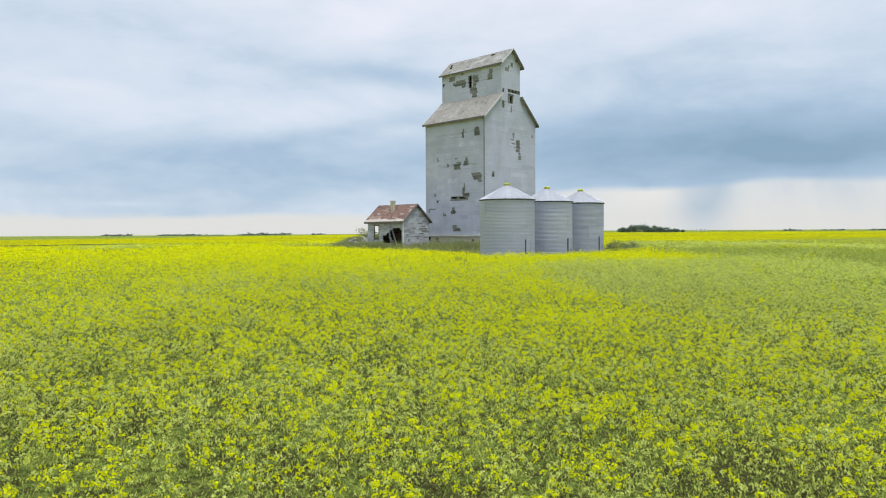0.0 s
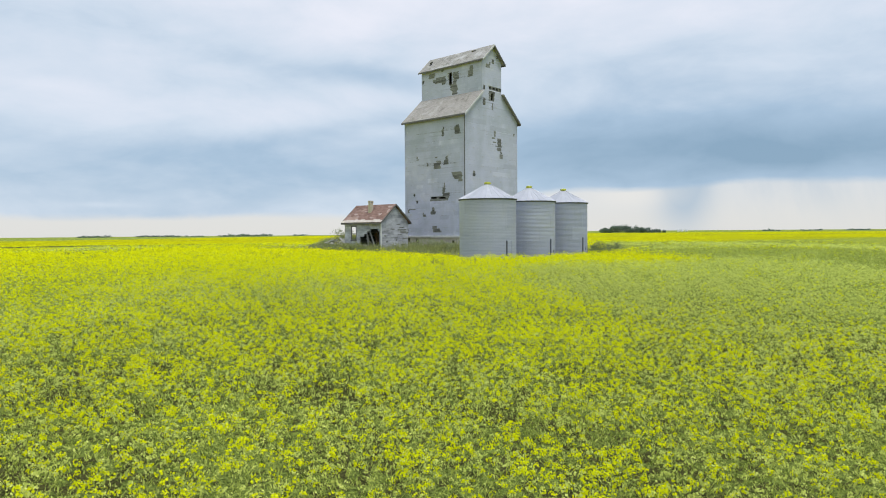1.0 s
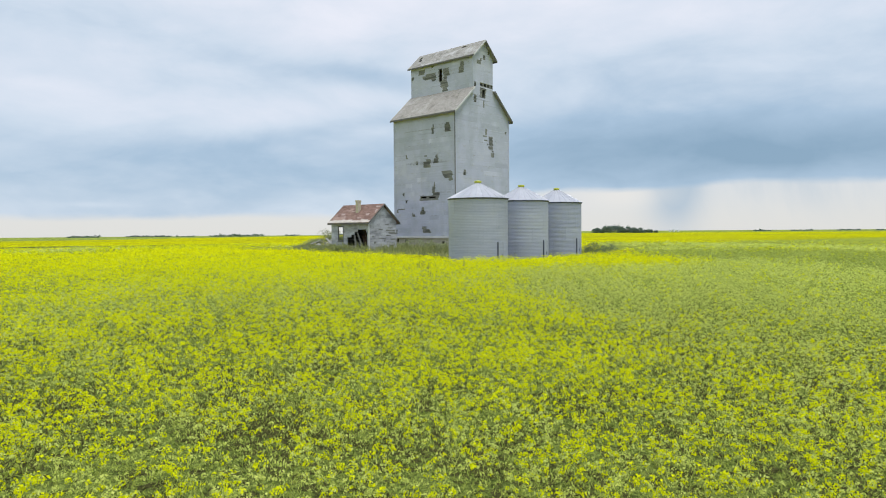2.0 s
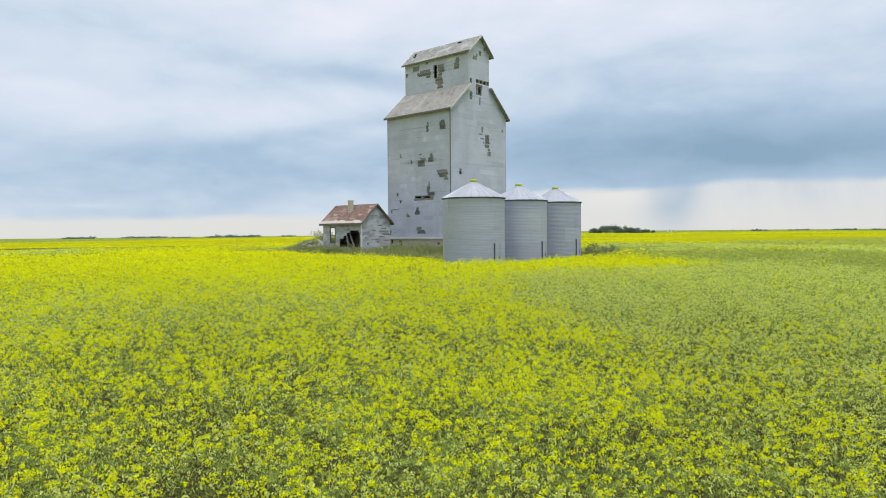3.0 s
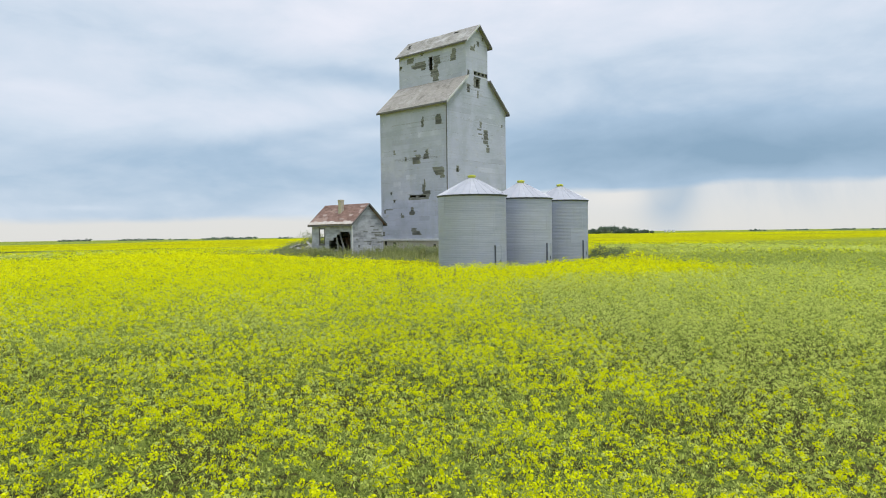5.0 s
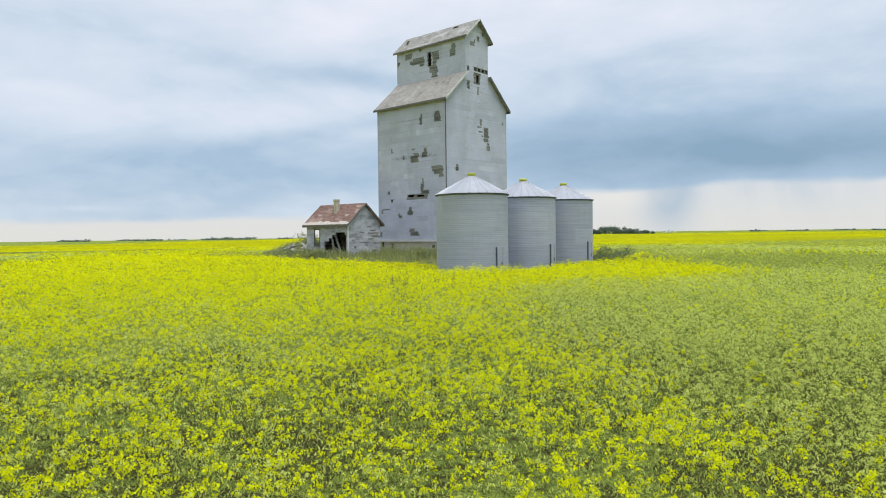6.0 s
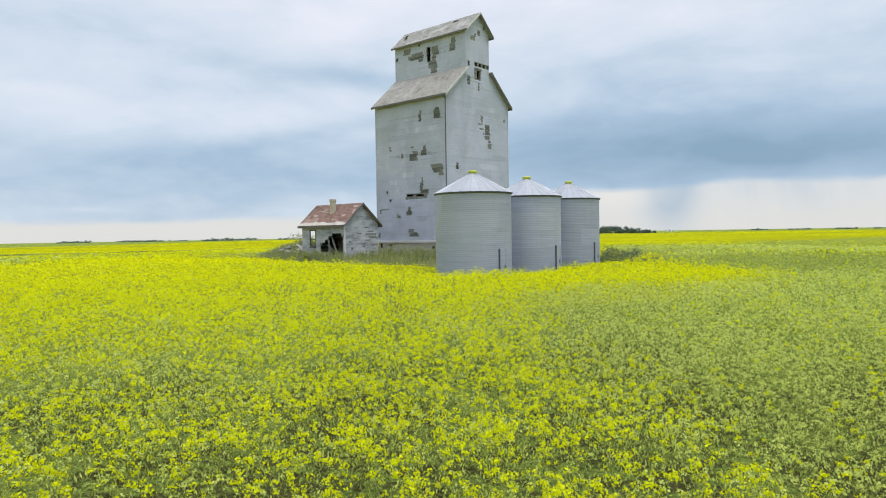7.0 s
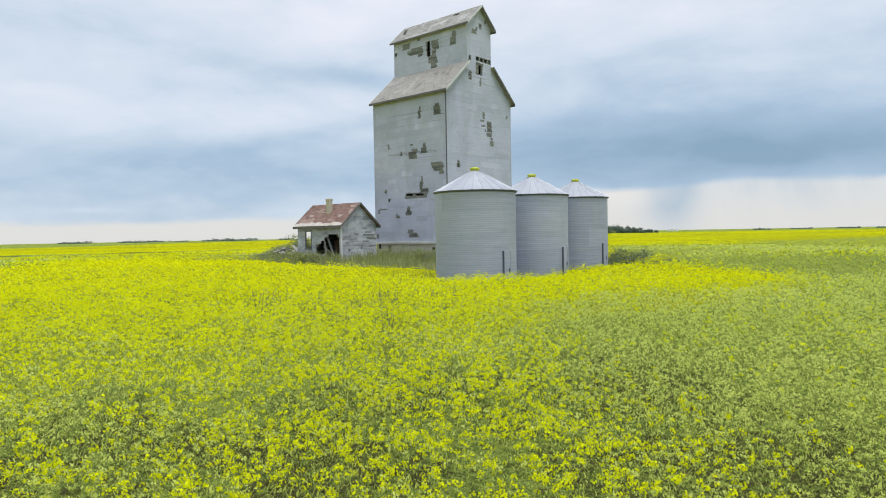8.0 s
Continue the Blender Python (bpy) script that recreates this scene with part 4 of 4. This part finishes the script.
# ---- shrubs and trees ----


def leaf_cloud(n, centre, size, leaf, seed, lumps=6):
    """Places and faces of many small leaves in an uneven crown."""
    g = np.random.default_rng(seed)
    lump = g.normal(size=(lumps, 3)) * 0.45
    k = g.integers(0, lumps, n)
    p = lump[k] + g.normal(size=(n, 3)) * 0.30
    p[:, 2] = np.maximum(p[:, 2], -0.95)
    c = np.array(centre) + p * np.array(size)
    a, b = g.normal(size=(n, 3)), g.normal(size=(n, 3))
    a /= np.linalg.norm(a, axis=1)[:, None]
    b -= a * (a * b).sum(1)[:, None]
    b /= np.linalg.norm(b, axis=1)[:, None]
    l = leaf * g.uniform(0.6, 1.4, (n, 1))
    verts = np.stack([c - a * l, c - b * l * 0.5, c + a * l, c + b * l * 0.5], 1).reshape(-1, 3)
    return verts, np.arange(n * 4).reshape(-1, 4)


def limb(bm, a, b, r0, r1, n=6):
    a, b = Vector(a), Vector(b)
    q = (b - a).to_track_quat("Z", "Y").to_matrix()
    ring = lambda c, r: [bm.verts.new(c + q @ Vector((r * math.cos(6.2832 * i / n), r * math.sin(6.2832 * i / n), 0))) for i in range(n)]
    p, t = ring(a, r0), ring(b, r1)
    for i in range(n):
        bm.faces.new((p[i], p[(i + 1) % n], t[(i + 1) % n], t[i]))


def plant(name, x, y, h, wide, n, leaf, mat, seed, label, category, group, trunk=0.35):
    """A shrub or tree: tapered stems with limbs, and a crown of leaves."""
    z = float(soil(x, y))
    t = thing(name, (x, y, z), label, category, group)
    g = random.Random(seed)
    bm = bmesh.new()
    limb(bm, (0, 0, -0.1), (0, 0, h * trunk), h * 0.022, h * 0.016)
    for i in range(6):
        a = g.uniform(0, 6.28)
        limb(bm, (0, 0, h * trunk * g.uniform(0.4, 1)), (wide * 0.45 * math.cos(a), wide * 0.45 * math.sin(a), h * g.uniform(0.55, 0.9)), h * 0.012, h * 0.004, 5)
    part("trunk", bm, BARK, t)
    v, q = leaf_cloud(n, (0, 0, h * 0.60), (wide * 0.5, wide * 0.5, h * 0.36), leaf, seed, 8)
    crown = mesh_of("crown", v, q, [mat])
    crown.parent = t
    return t


for k, (x, y, h, wd) in enumerate(((-26.5, 49.0, 1.45, 1.6), (-25.4, 49.6, 1.7, 1.7), (-24.1, 50.2, 1.0, 1.6))):
    plant("shrub", x, y, h, wd, 2200, 0.05, BUSH, 20 + k, "small grey-green rounded shrub among weeds beside the grain bins", "shrub", "shrubs by the bins", 0.25)
for k, (x, y, h, wd) in enumerate(((-52.9, 44.6, 1.7, 2.4), (-54.6, 44.0, 1.35, 2.6), (-51.5, 45.2, 1.6, 1.8), (-56.3, 44.2, 1.0, 2.2))):
    plant("shrub", x, y, h, wd, 2600, 0.05, WEED, 30 + k, "grey-green tall weed clump beside the derelict shed", "shrub", "shrubs by the shed", 0.25)
g = random.Random(5)
for k in range(46):
    x, y = (g.uniform(-44.2, -29.5), g.uniform(44.2, 49.4)) if k < 30 else (g.uniform(-55, -44), g.uniform(38.9, 41.6))
    if min(math.hypot(x - bx, y - by) for bx, by in BINS) < 2.2 or float(from_yard(x, y)) > 0.6:
        continue
    h = g.uniform(0.5, 1.0)
    plant("weed_plant", x, y, h, h * g.uniform(0.9, 1.5), 420, 0.045, g.choice((WEED, WEED, GRASS)), 400 + k, "leafy grey-green weed growing in the yard grass", "weed", "weeds in the yard", 0.25)
g = random.Random(11)
ALONG = Vector((0.904, 0.427, 0))
for k in range(17):
    f = (k - 8 + g.uniform(-0.3, 0.3)) / 8
    place = Vector((-231.0, 481.0, 0)) + ALONG * (f * 22) + Vector((-0.427, 0.904, 0)) * g.uniform(-6, 6)
    h = (6.6 if -0.75 < f < 0.1 else 5.2 if f < 0.5 else 3.6) * g.uniform(0.85, 1.1)
    plant("aspen", place.x, place.y, h, h * 1.05, 750, 0.42, TREE, 50 + k, "dark green leafy aspen in a far bluff", "tree", "far bluff of aspens", 0.3)

# ---- far land ----


def bearing(a, dist):
    """A place at an angle (degrees right of the flight's last view) and a distance."""
    a = radians(a)
    return (-8.1 + dist * (-0.6586 * math.cos(a) + 0.7525 * math.sin(a)), 12.0 + dist * (0.7525 * math.cos(a) + 0.6586 * math.sin(a)))


vs, qs, base = [], [], 0
for k, (a0, a1, dist, h) in enumerate(((-20.3, -16.1, 900, 4.6), (-30.8, -28.6, 1050, 4.0), (-26.7, -23.4, 1000, 3.8), (-22.9, -21.6, 1100, 3.0), (-14.2, -13.2, 950, 3.8),
                                       (-44, -38, 1100, 4.5), (25.7, 26.8, 900, 3.4), (28.3, 29.9, 1000, 2.8), (31.4, 32.8, 1000, 2.8), (33.8, 35.5, 950, 3.0), (40, 52, 1000, 5), (13.0, 14.2, 700, 2.6))):
    n = int((a1 - a0) * dist * 0.0175 / 2.6)
    for i in range(n):
        x, y = bearing(a0 + (a1 - a0) * (i + g.uniform(0, 1)) / n, dist + g.uniform(-12, 12))
        hh = h * g.uniform(0.65, 1.15)
        v, q = leaf_cloud(60, (x, y, float(soil(x, y)) + hh * 0.5), (2.9, 2.9, hh * 0.40), 0.85, 900 + k * 60 + i, 5)
        vs.append(v)
        qs.append(q + base)
        base += len(v)
woods = mesh_of("far_woods", np.concatenate(vs), np.concatenate(qs), [TREE])
tagged(woods, "far dark green shelterbelt trees along the horizon", "trees", kind="stuff")
WHITE = make_plain("far_white_steel", (0.66, 0.67, 0.68), (0.8, 0.8, 0.8), 0.5)
for k, da in enumerate((0.0, 0.28, 0.62)):
    x, y = bearing(19.3 + da, 900)
    t = thing("far_bin", (x, y, float(soil(x, y))), "far white grain bin standing on the horizon", "grain bin", "far white bins")
    bm = bmesh.new()
    lathe(bm, [(1.7, 0), (1.7, 3.2 + 0.4 * (k % 2))], 20)
    part("wall", bm, WHITE, t)
    bm = bmesh.new()
    lathe(bm, [(1.8, 3.2 + 0.4 * (k % 2)), (0.2, 4.2 + 0.4 * (k % 2)), (0.01, 4.25 + 0.4 * (k % 2))], 20)
    part("roof", bm, ROOF_STEEL, t)

# ---- crop ----
AX, SIDE = np.array((-0.66, 0.751)), np.array((0.751, 0.66))


def along(x, y):
    """Place along and across the flight, from its start."""
    dx, dy = x - START[0], y - START[1]
    return dx * AX[0] + dy * AX[1], dx * SIDE[0] + dy * SIDE[1]


def nearness(u, v):
    """Least distance to the flight's line for places ahead of it; grows fast off to the side and behind."""
    c = u - np.abs(v - 0.03 * u) / 0.78 + 1.0
    k = np.clip(c, 0, 14.2)
    return np.hypot(u - k, v - 0.07 * k) + 8 * np.maximum(-c, 0)


def furrow(x, y):
    """Distance from a low strip across the crop in the distance."""
    ax, ay, bx, by = -127.0, -15.0, -106.0, 70.0
    l = math.hypot(bx - ax, by - ay)
    t = ((x - ax) * (bx - ax) + (y - ay) * (by - ay)) / l
    s = ((x - ax) * (by - ay) - (y - ay) * (bx - ax)) / l
    return np.hypot(np.abs(s + 1.2 * np.sin(t * 0.11)), np.maximum(np.maximum(-t, t - l), 0) * 0.3)


rings = np.concatenate([np.linspace(0.05, 40, 70), np.geomspace(40.5, 150, 150), np.geomspace(152, 2600, 70)])
cx, cy, cq = polar(rings, 400)
cu, cv = along(cx, cy)
near = np.hypot(cu - np.clip(cu, 0, 14.2), cv - 0.07 * np.clip(cu, 0, 14.2))
height = 0.40 + 0.56 * smooth((near - 11) / 18) + 0.12 * smooth((near - 60) / 40)
low = smooth((from_yard(cx, cy) + 0.3) / 1.6)
cz = soil(cx, cy) + 0.05 + (height - 0.05) * low + (0.06 * soft_noise(cx, cy, 0.45, 3) + 0.07 * soft_noise(cx, cy, 1.6, 4)) * low
keep = (from_yard(cx, cy) > -0.3).ravel()[cq].all(1)
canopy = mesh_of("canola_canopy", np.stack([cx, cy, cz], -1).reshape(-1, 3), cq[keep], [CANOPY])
# near the flight flowerless and darkened: shade under the plants put into colour
at = canopy.data.attributes.new("bloom_and_shade", "FLOAT", "POINT")
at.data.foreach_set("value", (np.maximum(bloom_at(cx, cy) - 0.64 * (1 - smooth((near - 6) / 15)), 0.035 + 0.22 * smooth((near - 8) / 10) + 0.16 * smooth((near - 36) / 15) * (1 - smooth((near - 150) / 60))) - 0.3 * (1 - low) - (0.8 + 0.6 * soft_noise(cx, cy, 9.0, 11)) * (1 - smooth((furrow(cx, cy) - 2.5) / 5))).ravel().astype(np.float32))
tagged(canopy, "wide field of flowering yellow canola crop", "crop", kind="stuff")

G = np.random.default_rng(7)


def leaf_quad(base, way, side, length, width):
    """A pointed leaf or petal as one four-cornered face."""
    return [base, base + way * length * 0.5 + side * width * 0.5, base + way * length, base + way * length * 0.5 - side * width * 0.5]


def unit(v):
    return v / np.linalg.norm(v)


def blossom_head(f, m, place, flowers, petal, radius, buds, colour=0):
    """A domed flower head: open flowers round its shoulder, closed buds in the middle of the top."""
    for k in range(flowers):
        a, e = 2.4 * k + G.uniform(-0.5, 0.5), math.asin(G.uniform(-0.55, 0.92))
        out = np.array((math.cos(a) * math.cos(e), math.sin(a) * math.cos(e), math.sin(e)))
        c = place + out * np.array((radius, radius, radius * 1.15)) * G.uniform(0.7, 1.1)
        t = unit(np.cross(out + G.normal(size=3) * 0.35, G.normal(size=3)))
        b = unit(np.cross(out + G.normal(size=3) * 0.35, t))
        p = petal * G.uniform(0.75, 1.25)
        f.append([c - t * p, c - b * p, c + t * p, c + b * p])
        m.append(colour)
    for k in range(buds):
        c = place + np.array((G.normal(0, 0.3), G.normal(0, 0.3), G.uniform(0.75, 1.15))) * radius
        t = unit(G.normal(size=3))
        b = unit(np.cross(t, G.normal(size=3)))
        f.append([c - t * petal * 0.6, c - b * petal * 0.6, c + t * petal * 0.6, c + b * petal * 0.6])
        m.append(2)


def canola(shoots, share, flowers, petal, radius, pods, pod, buds=1, wide=0.15, unopened=2):
    """One branched plant with its tallest head at the origin: corners (n, 4, 3) and material numbers.

    share of the shoots flower, the others end in closed heads of the unopened material; pods stand out along the upper
    stem.
    """
    f, m = [], []
    for k in range(shoots):
        a = 2.4 * k + G.uniform(-0.6, 0.6)
        r = 0.0 if k == 0 else wide * G.uniform(0.35, 1.0)
        drop = 0.0 if k == 0 else G.uniform(0.0, 0.17)
        top = np.array((r * math.cos(a), r * math.sin(a), -drop - radius))
        if (k + 0.5) / shoots < share:
            blossom_head(f, m, top, flowers, petal, radius, buds)
        else:
            blossom_head(f, m, top, max(1, round(flowers * 0.75)), petal * 0.92, radius * 0.78, 0, unopened)
        foot = np.array((0.1 * top[0], 0.1 * top[1], -0.62))
        for j in range(pods):
            q = G.uniform(0.06, 0.60)
            base = top + (foot - top) * q
            b = G.uniform(0, 6.28)
            way = unit(np.array((math.cos(b), math.sin(b), G.uniform(0.3, 1.4))))
            side = unit(np.cross(way, G.normal(size=3)))
            f.append(leaf_quad(base, way, side, pod * G.uniform(3.0, 5.0), pod * G.uniform(0.5, 0.9)))
            m.append(1)
    return np.array(f), np.array(m)


def sow(kinds, x, y, tops, turn_amount, size):
    """Corners and material numbers for shoots at many places; kinds: (corners, numbers) picked at random."""
    pick = G.integers(0, len(kinds), len(x))
    out_v, out_m = [], []
    for k, (f, m) in enumerate(kinds):
        i = np.nonzero(pick == k)[0]
        if not len(i):
            continue
        a, tilt, lean = G.uniform(0, 6.283, len(i)), G.normal(0, turn_amount, len(i)), G.uniform(0, 6.283, len(i))
        ca, sa = np.cos(a)[:, None], np.sin(a)[:, None]
        q = f.reshape(-1, 3)
        s = (size * G.uniform(0.75, 1.25, len(i)))[:, None]
        px = (q[:, 0] * ca - q[:, 1] * sa) * s
        py = (q[:, 0] * sa + q[:, 1] * ca) * s
        pz = q[:, 2] * s
        px = px + pz * (np.tan(tilt) * np.cos(lean))[:, None]
        py = py + pz * (np.tan(tilt) * np.sin(lean))[:, None]
        v = np.stack([px + x[i][:, None], py + y[i][:, None], pz + tops[i][:, None]], -1)
        out_v.append(v.reshape(-1, 3))
        out_m.append(np.tile(m, len(i)))
    return out_v, out_m


def plant_kinds(count, *shape, **more):
    """Plants in bud, half in flower and in full flower."""
    closed = more.pop("closed", (2, 2))
    return [[canola(shape[0], share, *shape[1:], unopened=closed[share > 0], **more) for k in range(count)] for share in (0.0, 0.5, 1.0)]


# far half-open plants take dark closed heads, a painted stand-in for self-shadow
BANDS = [  # nearest and farthest reach, plants a square metre, kinds of plant, size
    (0, 9, 28, plant_kinds(18, 6, 11, 0.0096, 0.027, 4, 0.011, 1, wide=0.13), 1.0),
    (9, 16, 24, plant_kinds(12, 6, 7, 0.0124, 0.028, 2, 0.014, 1, wide=0.13), 1.0),
    (16, 27, 20, plant_kinds(10, 5, 4, 0.0180, 0.031, 1, 0.022, 0, wide=0.12, closed=(2, 1)), 1.0),
    (27, 44, 8, plant_kinds(10, 5, 2, 0.0270, 0.045, 1, 0.03, 0, wide=0.18, closed=(1, 3)), 1.05),
    (44, 75, 2.2, plant_kinds(8, 5, 2, 0.044, 0.07, 0, 0.05, 0, wide=0.3, closed=(2, 3)), 1.1),
    (75, 120, 1.2, plant_kinds(8, 5, 1, 0.060, 0.09, 0, 0.08, 0, wide=0.45, closed=(1, 3)), 1.1),
]
all_v, all_m = [], []
for r0, r1, dens, kinds, size in BANDS:
    u0, u1, wide = -min(r1, 12.0), 15.2 + r1, min(r1 * 0.72 + 4, 80)
    # about evenly sown: one plant in each cell of a grid, well off its middle
    cell = dens ** -0.5
    gu, gv = np.meshgrid(np.arange(u0, u1, cell), np.arange(-wide, wide + 1, cell), indexing="ij")
    n = gu.size
    u, v = gu.ravel() + G.uniform(-0.75, 0.75, n) * cell, gv.ravel() + G.uniform(-0.75, 0.75, n) * cell
    x = START[0] + u * AX[0] + v * SIDE[0]
    y = START[1] + u * AX[1] + v * SIDE[1]
    d = nearness(u, v)
    ok = (d >= r0) & (d < r1) & (u > 3.4) & cropped(x, y) & (furrow(x, y) > 5.5) & (np.hypot(x + 0.5, y - 5.5) > 0.38)
    # thinner and thicker spots
    ok &= G.uniform(0, 1, n) < 0.96 + 0.14 * soft_noise(x, y, 0.7, 8) + 0.08 * soft_noise(x, y, 3.0, 9)
    x, y = x[ok], y[ok]
    n = len(x)
    top = soil(x, y) + 1.19 + G.normal(0, 0.095, n) + 0.09 * soft_noise(x, y, 0.9, 6) - 0.34 * (1 - smooth(from_yard(x, y) / 3.5))
    b = bloom_at(x, y) + 0.16 * soft_noise(x, y, 0.40, 13) + G.normal(0, 0.16, n)
    stage = (b > 0.34).astype(int) + (b > 0.60)
    for k in range(3):
        vv, mm = sow(kinds[k], x[stage == k], y[stage == k], top[stage == k], 0.10, size)
        all_v += vv
        all_m += mm
# small leaves and pods that fill the crop below the flowers: nearest, farthest, leaves a square metre, length
for r0, r1, dens, size in ((0, 9, 540, 0.048), (9, 16, 260, 0.068), (16, 27, 80, 0.10)):
    u0, u1, wide = -min(r1, 6.0), 15.2 + r1, r1 * 0.72 + 3
    n = int(dens * (u1 - u0) * 2 * wide)
    u, v = G.uniform(u0, u1, n), G.uniform(-wide, wide + 1, n)
    x, y = START[0] + u * AX[0] + v * SIDE[0], START[1] + u * AX[1] + v * SIDE[1]
    d = nearness(u, v)
    ok = (d >= r0) & (d < r1) & (u > 3.4) & cropped(x, y) & (np.hypot(x + 0.5, y - 5.5) > 0.3)
    x, y = x[ok], y[ok]
    n = len(x)
    c = np.stack([x, y, soil(x, y) + 1.02 - 0.44 * G.uniform(0, 1, n) + 0.09 * soft_noise(x, y, 0.9, 6)], -1)
    a = G.uniform(0, 6.283, n)
    way = np.stack([np.cos(a), np.sin(a), G.uniform(0.3, 2.2, n)], -1) * (0.55 * size * G.uniform(0.6, 1.3, (n, 1)))
    side = np.stack([-np.sin(a), np.cos(a), G.normal(0, 0.7, n)], -1) * (size * 0.17 * G.uniform(0.5, 1.5, (n, 1)))
    all_v.append(np.stack([c - way * 0.5, c + side, c + way * 0.5, c - side], 1).reshape(-1, 3))
    all_m.append(G.choice((3, 1, 2), n, p=(0.25, 0.55, 0.2)))
verts = np.concatenate(all_v)
crop = mesh_of("canola_plants", verts, np.arange(len(verts)).reshape(-1, 4), [PETAL, GREEN, BUD, LEAF], np.concatenate(all_m))
tagged(crop, "dense canola plants with small yellow flowers and green stems", "crop", kind="stuff")

# ---- dark weeds in the crop ----


def weed_clump(x, y, wide, h, n, seed):
    """Stiff dark stalks with narrow leaves that stand just over the crop."""
    g = np.random.default_rng(seed)
    z = float(soil(x, y))
    r, a = wide * 0.5 * np.sqrt(g.uniform(0, 1, n)), g.uniform(0, 6.283, n)
    root = np.stack([r * np.cos(a), r * np.sin(a), np.full(n, 0.3)], -1)
    tip = root + np.stack([g.normal(0, 0.10, n), g.normal(0, 0.10, n), h * g.uniform(0.65, 1.02, n) - 0.3], -1)
    b = g.uniform(0, 6.283, n)
    side = np.stack([np.cos(b), np.sin(b), 0 * b], -1) * g.uniform(0.006, 0.014, (n, 1))
    stalk = np.stack([root - side, root + side, tip + side * 0.5, tip - side * 0.5], 1)
    m = n * 5
    k, f, b = g.integers(0, n, m), g.uniform(0.45, 1.0, m)[:, None], g.uniform(0, 6.283, m)
    base = root[k] + (tip[k] - root[k]) * f
    way = np.stack([0.6 * np.cos(b), 0.6 * np.sin(b), g.uniform(0.4, 1.2, m)], -1) * g.uniform(0.04, 0.10, (m, 1))
    flat = np.stack([-np.sin(b), np.cos(b), 0 * b], -1) * 0.012
    leaf = np.stack([base, base + way * 0.5 + flat, base + way, base + way * 0.5 - flat], 1)
    q = np.concatenate([stalk, leaf])
    clump = mesh_of("weed_clump", q.reshape(-1, 3), np.arange(len(q) * 4).reshape(-1, 4), [STALK])
    clump.location = (x, y, z)
    tagged(clump, "dark grey-green clump of tall weed stalks standing in the crop", "weed", "weeds in the crop")


STALK = make_leaf("dark_weed_stalks", (0.14, 0.16, 0.08), (0.34, 0.37, 0.20), 0.35)
WEEDS = ((-19.9, 23.2, 0.8, 1.42), (-20.5, 23.9, 0.5, 1.35), (-21.2, 22.3, 0.7, 1.36), (-21.9, 21.2, 0.8, 1.32), (-19.6, 22.0, 0.6, 1.3), (-20.1, 25.6, 0.7, 1.34), (-17.4, 20.9, 0.4, 1.28), (-22.6, 21.6, 0.4, 1.32))
for k, (x, y, wide, h) in enumerate(WEEDS):
    weed_clump(x, y, wide, h, int(60 * wide), 300 + k)

# ---- grass and weeds on the yard ----
n = 120000
x, y = G.uniform(-57, -19, n), G.uniform(33, 65, n)
inside = ((x > X0 - 0.1) & (x < X1 + 0.1) & (y > Y0 - 0.15) & (y < Y1)) | ((x > SX0 - 0.05) & (x < SX1 + 0.05) & (y > SY0 - 0.05) & (y < SY1))
for bx, by in BINS:
    inside |= np.hypot(x - bx, y - by) < 1.9
edge = from_yard(x, y)
ok = (edge < 1.3) & ~inside & ((y < 56) | (x > -38))
x, y, edge = x[ok], y[ok], edge[ok]
hgt = (0.44 + 0.26 * soft_noise(x, y, 1.6, 12) + 0.22 * soft_noise(x, y, 0.5, 15)) * G.uniform(0.3, 1.4, len(x)) ** 1.2
hgt = hgt * (1 + 0.5 * smooth(edge + 0.5)) * np.where((np.hypot(x + 24.5, y - 50.5) < 4) & (x > -29), 1.2, 1.0)
a, lean = G.uniform(0, 6.283, len(x)), G.normal(0, 0.45, len(x))
side = np.stack([np.cos(a), np.sin(a), 0 * a], -1) * G.uniform(0.006, 0.018, (len(x), 1))
root = np.stack([x, y, soil(x, y) - 0.03], -1)
tip = root + np.stack([np.sin(a) * lean * hgt, -np.cos(a) * lean * hgt, hgt], -1)
verts = np.stack([root - side, root + side, tip + side * 0.3, tip - side * 0.3], 1).reshape(-1, 3)
grass = mesh_of("yard_grass", verts, np.arange(len(verts)).reshape(-1, 4), [GRASS])
tagged(grass, "tall pale green grass and weeds round the buildings", "grass", kind="stuff")
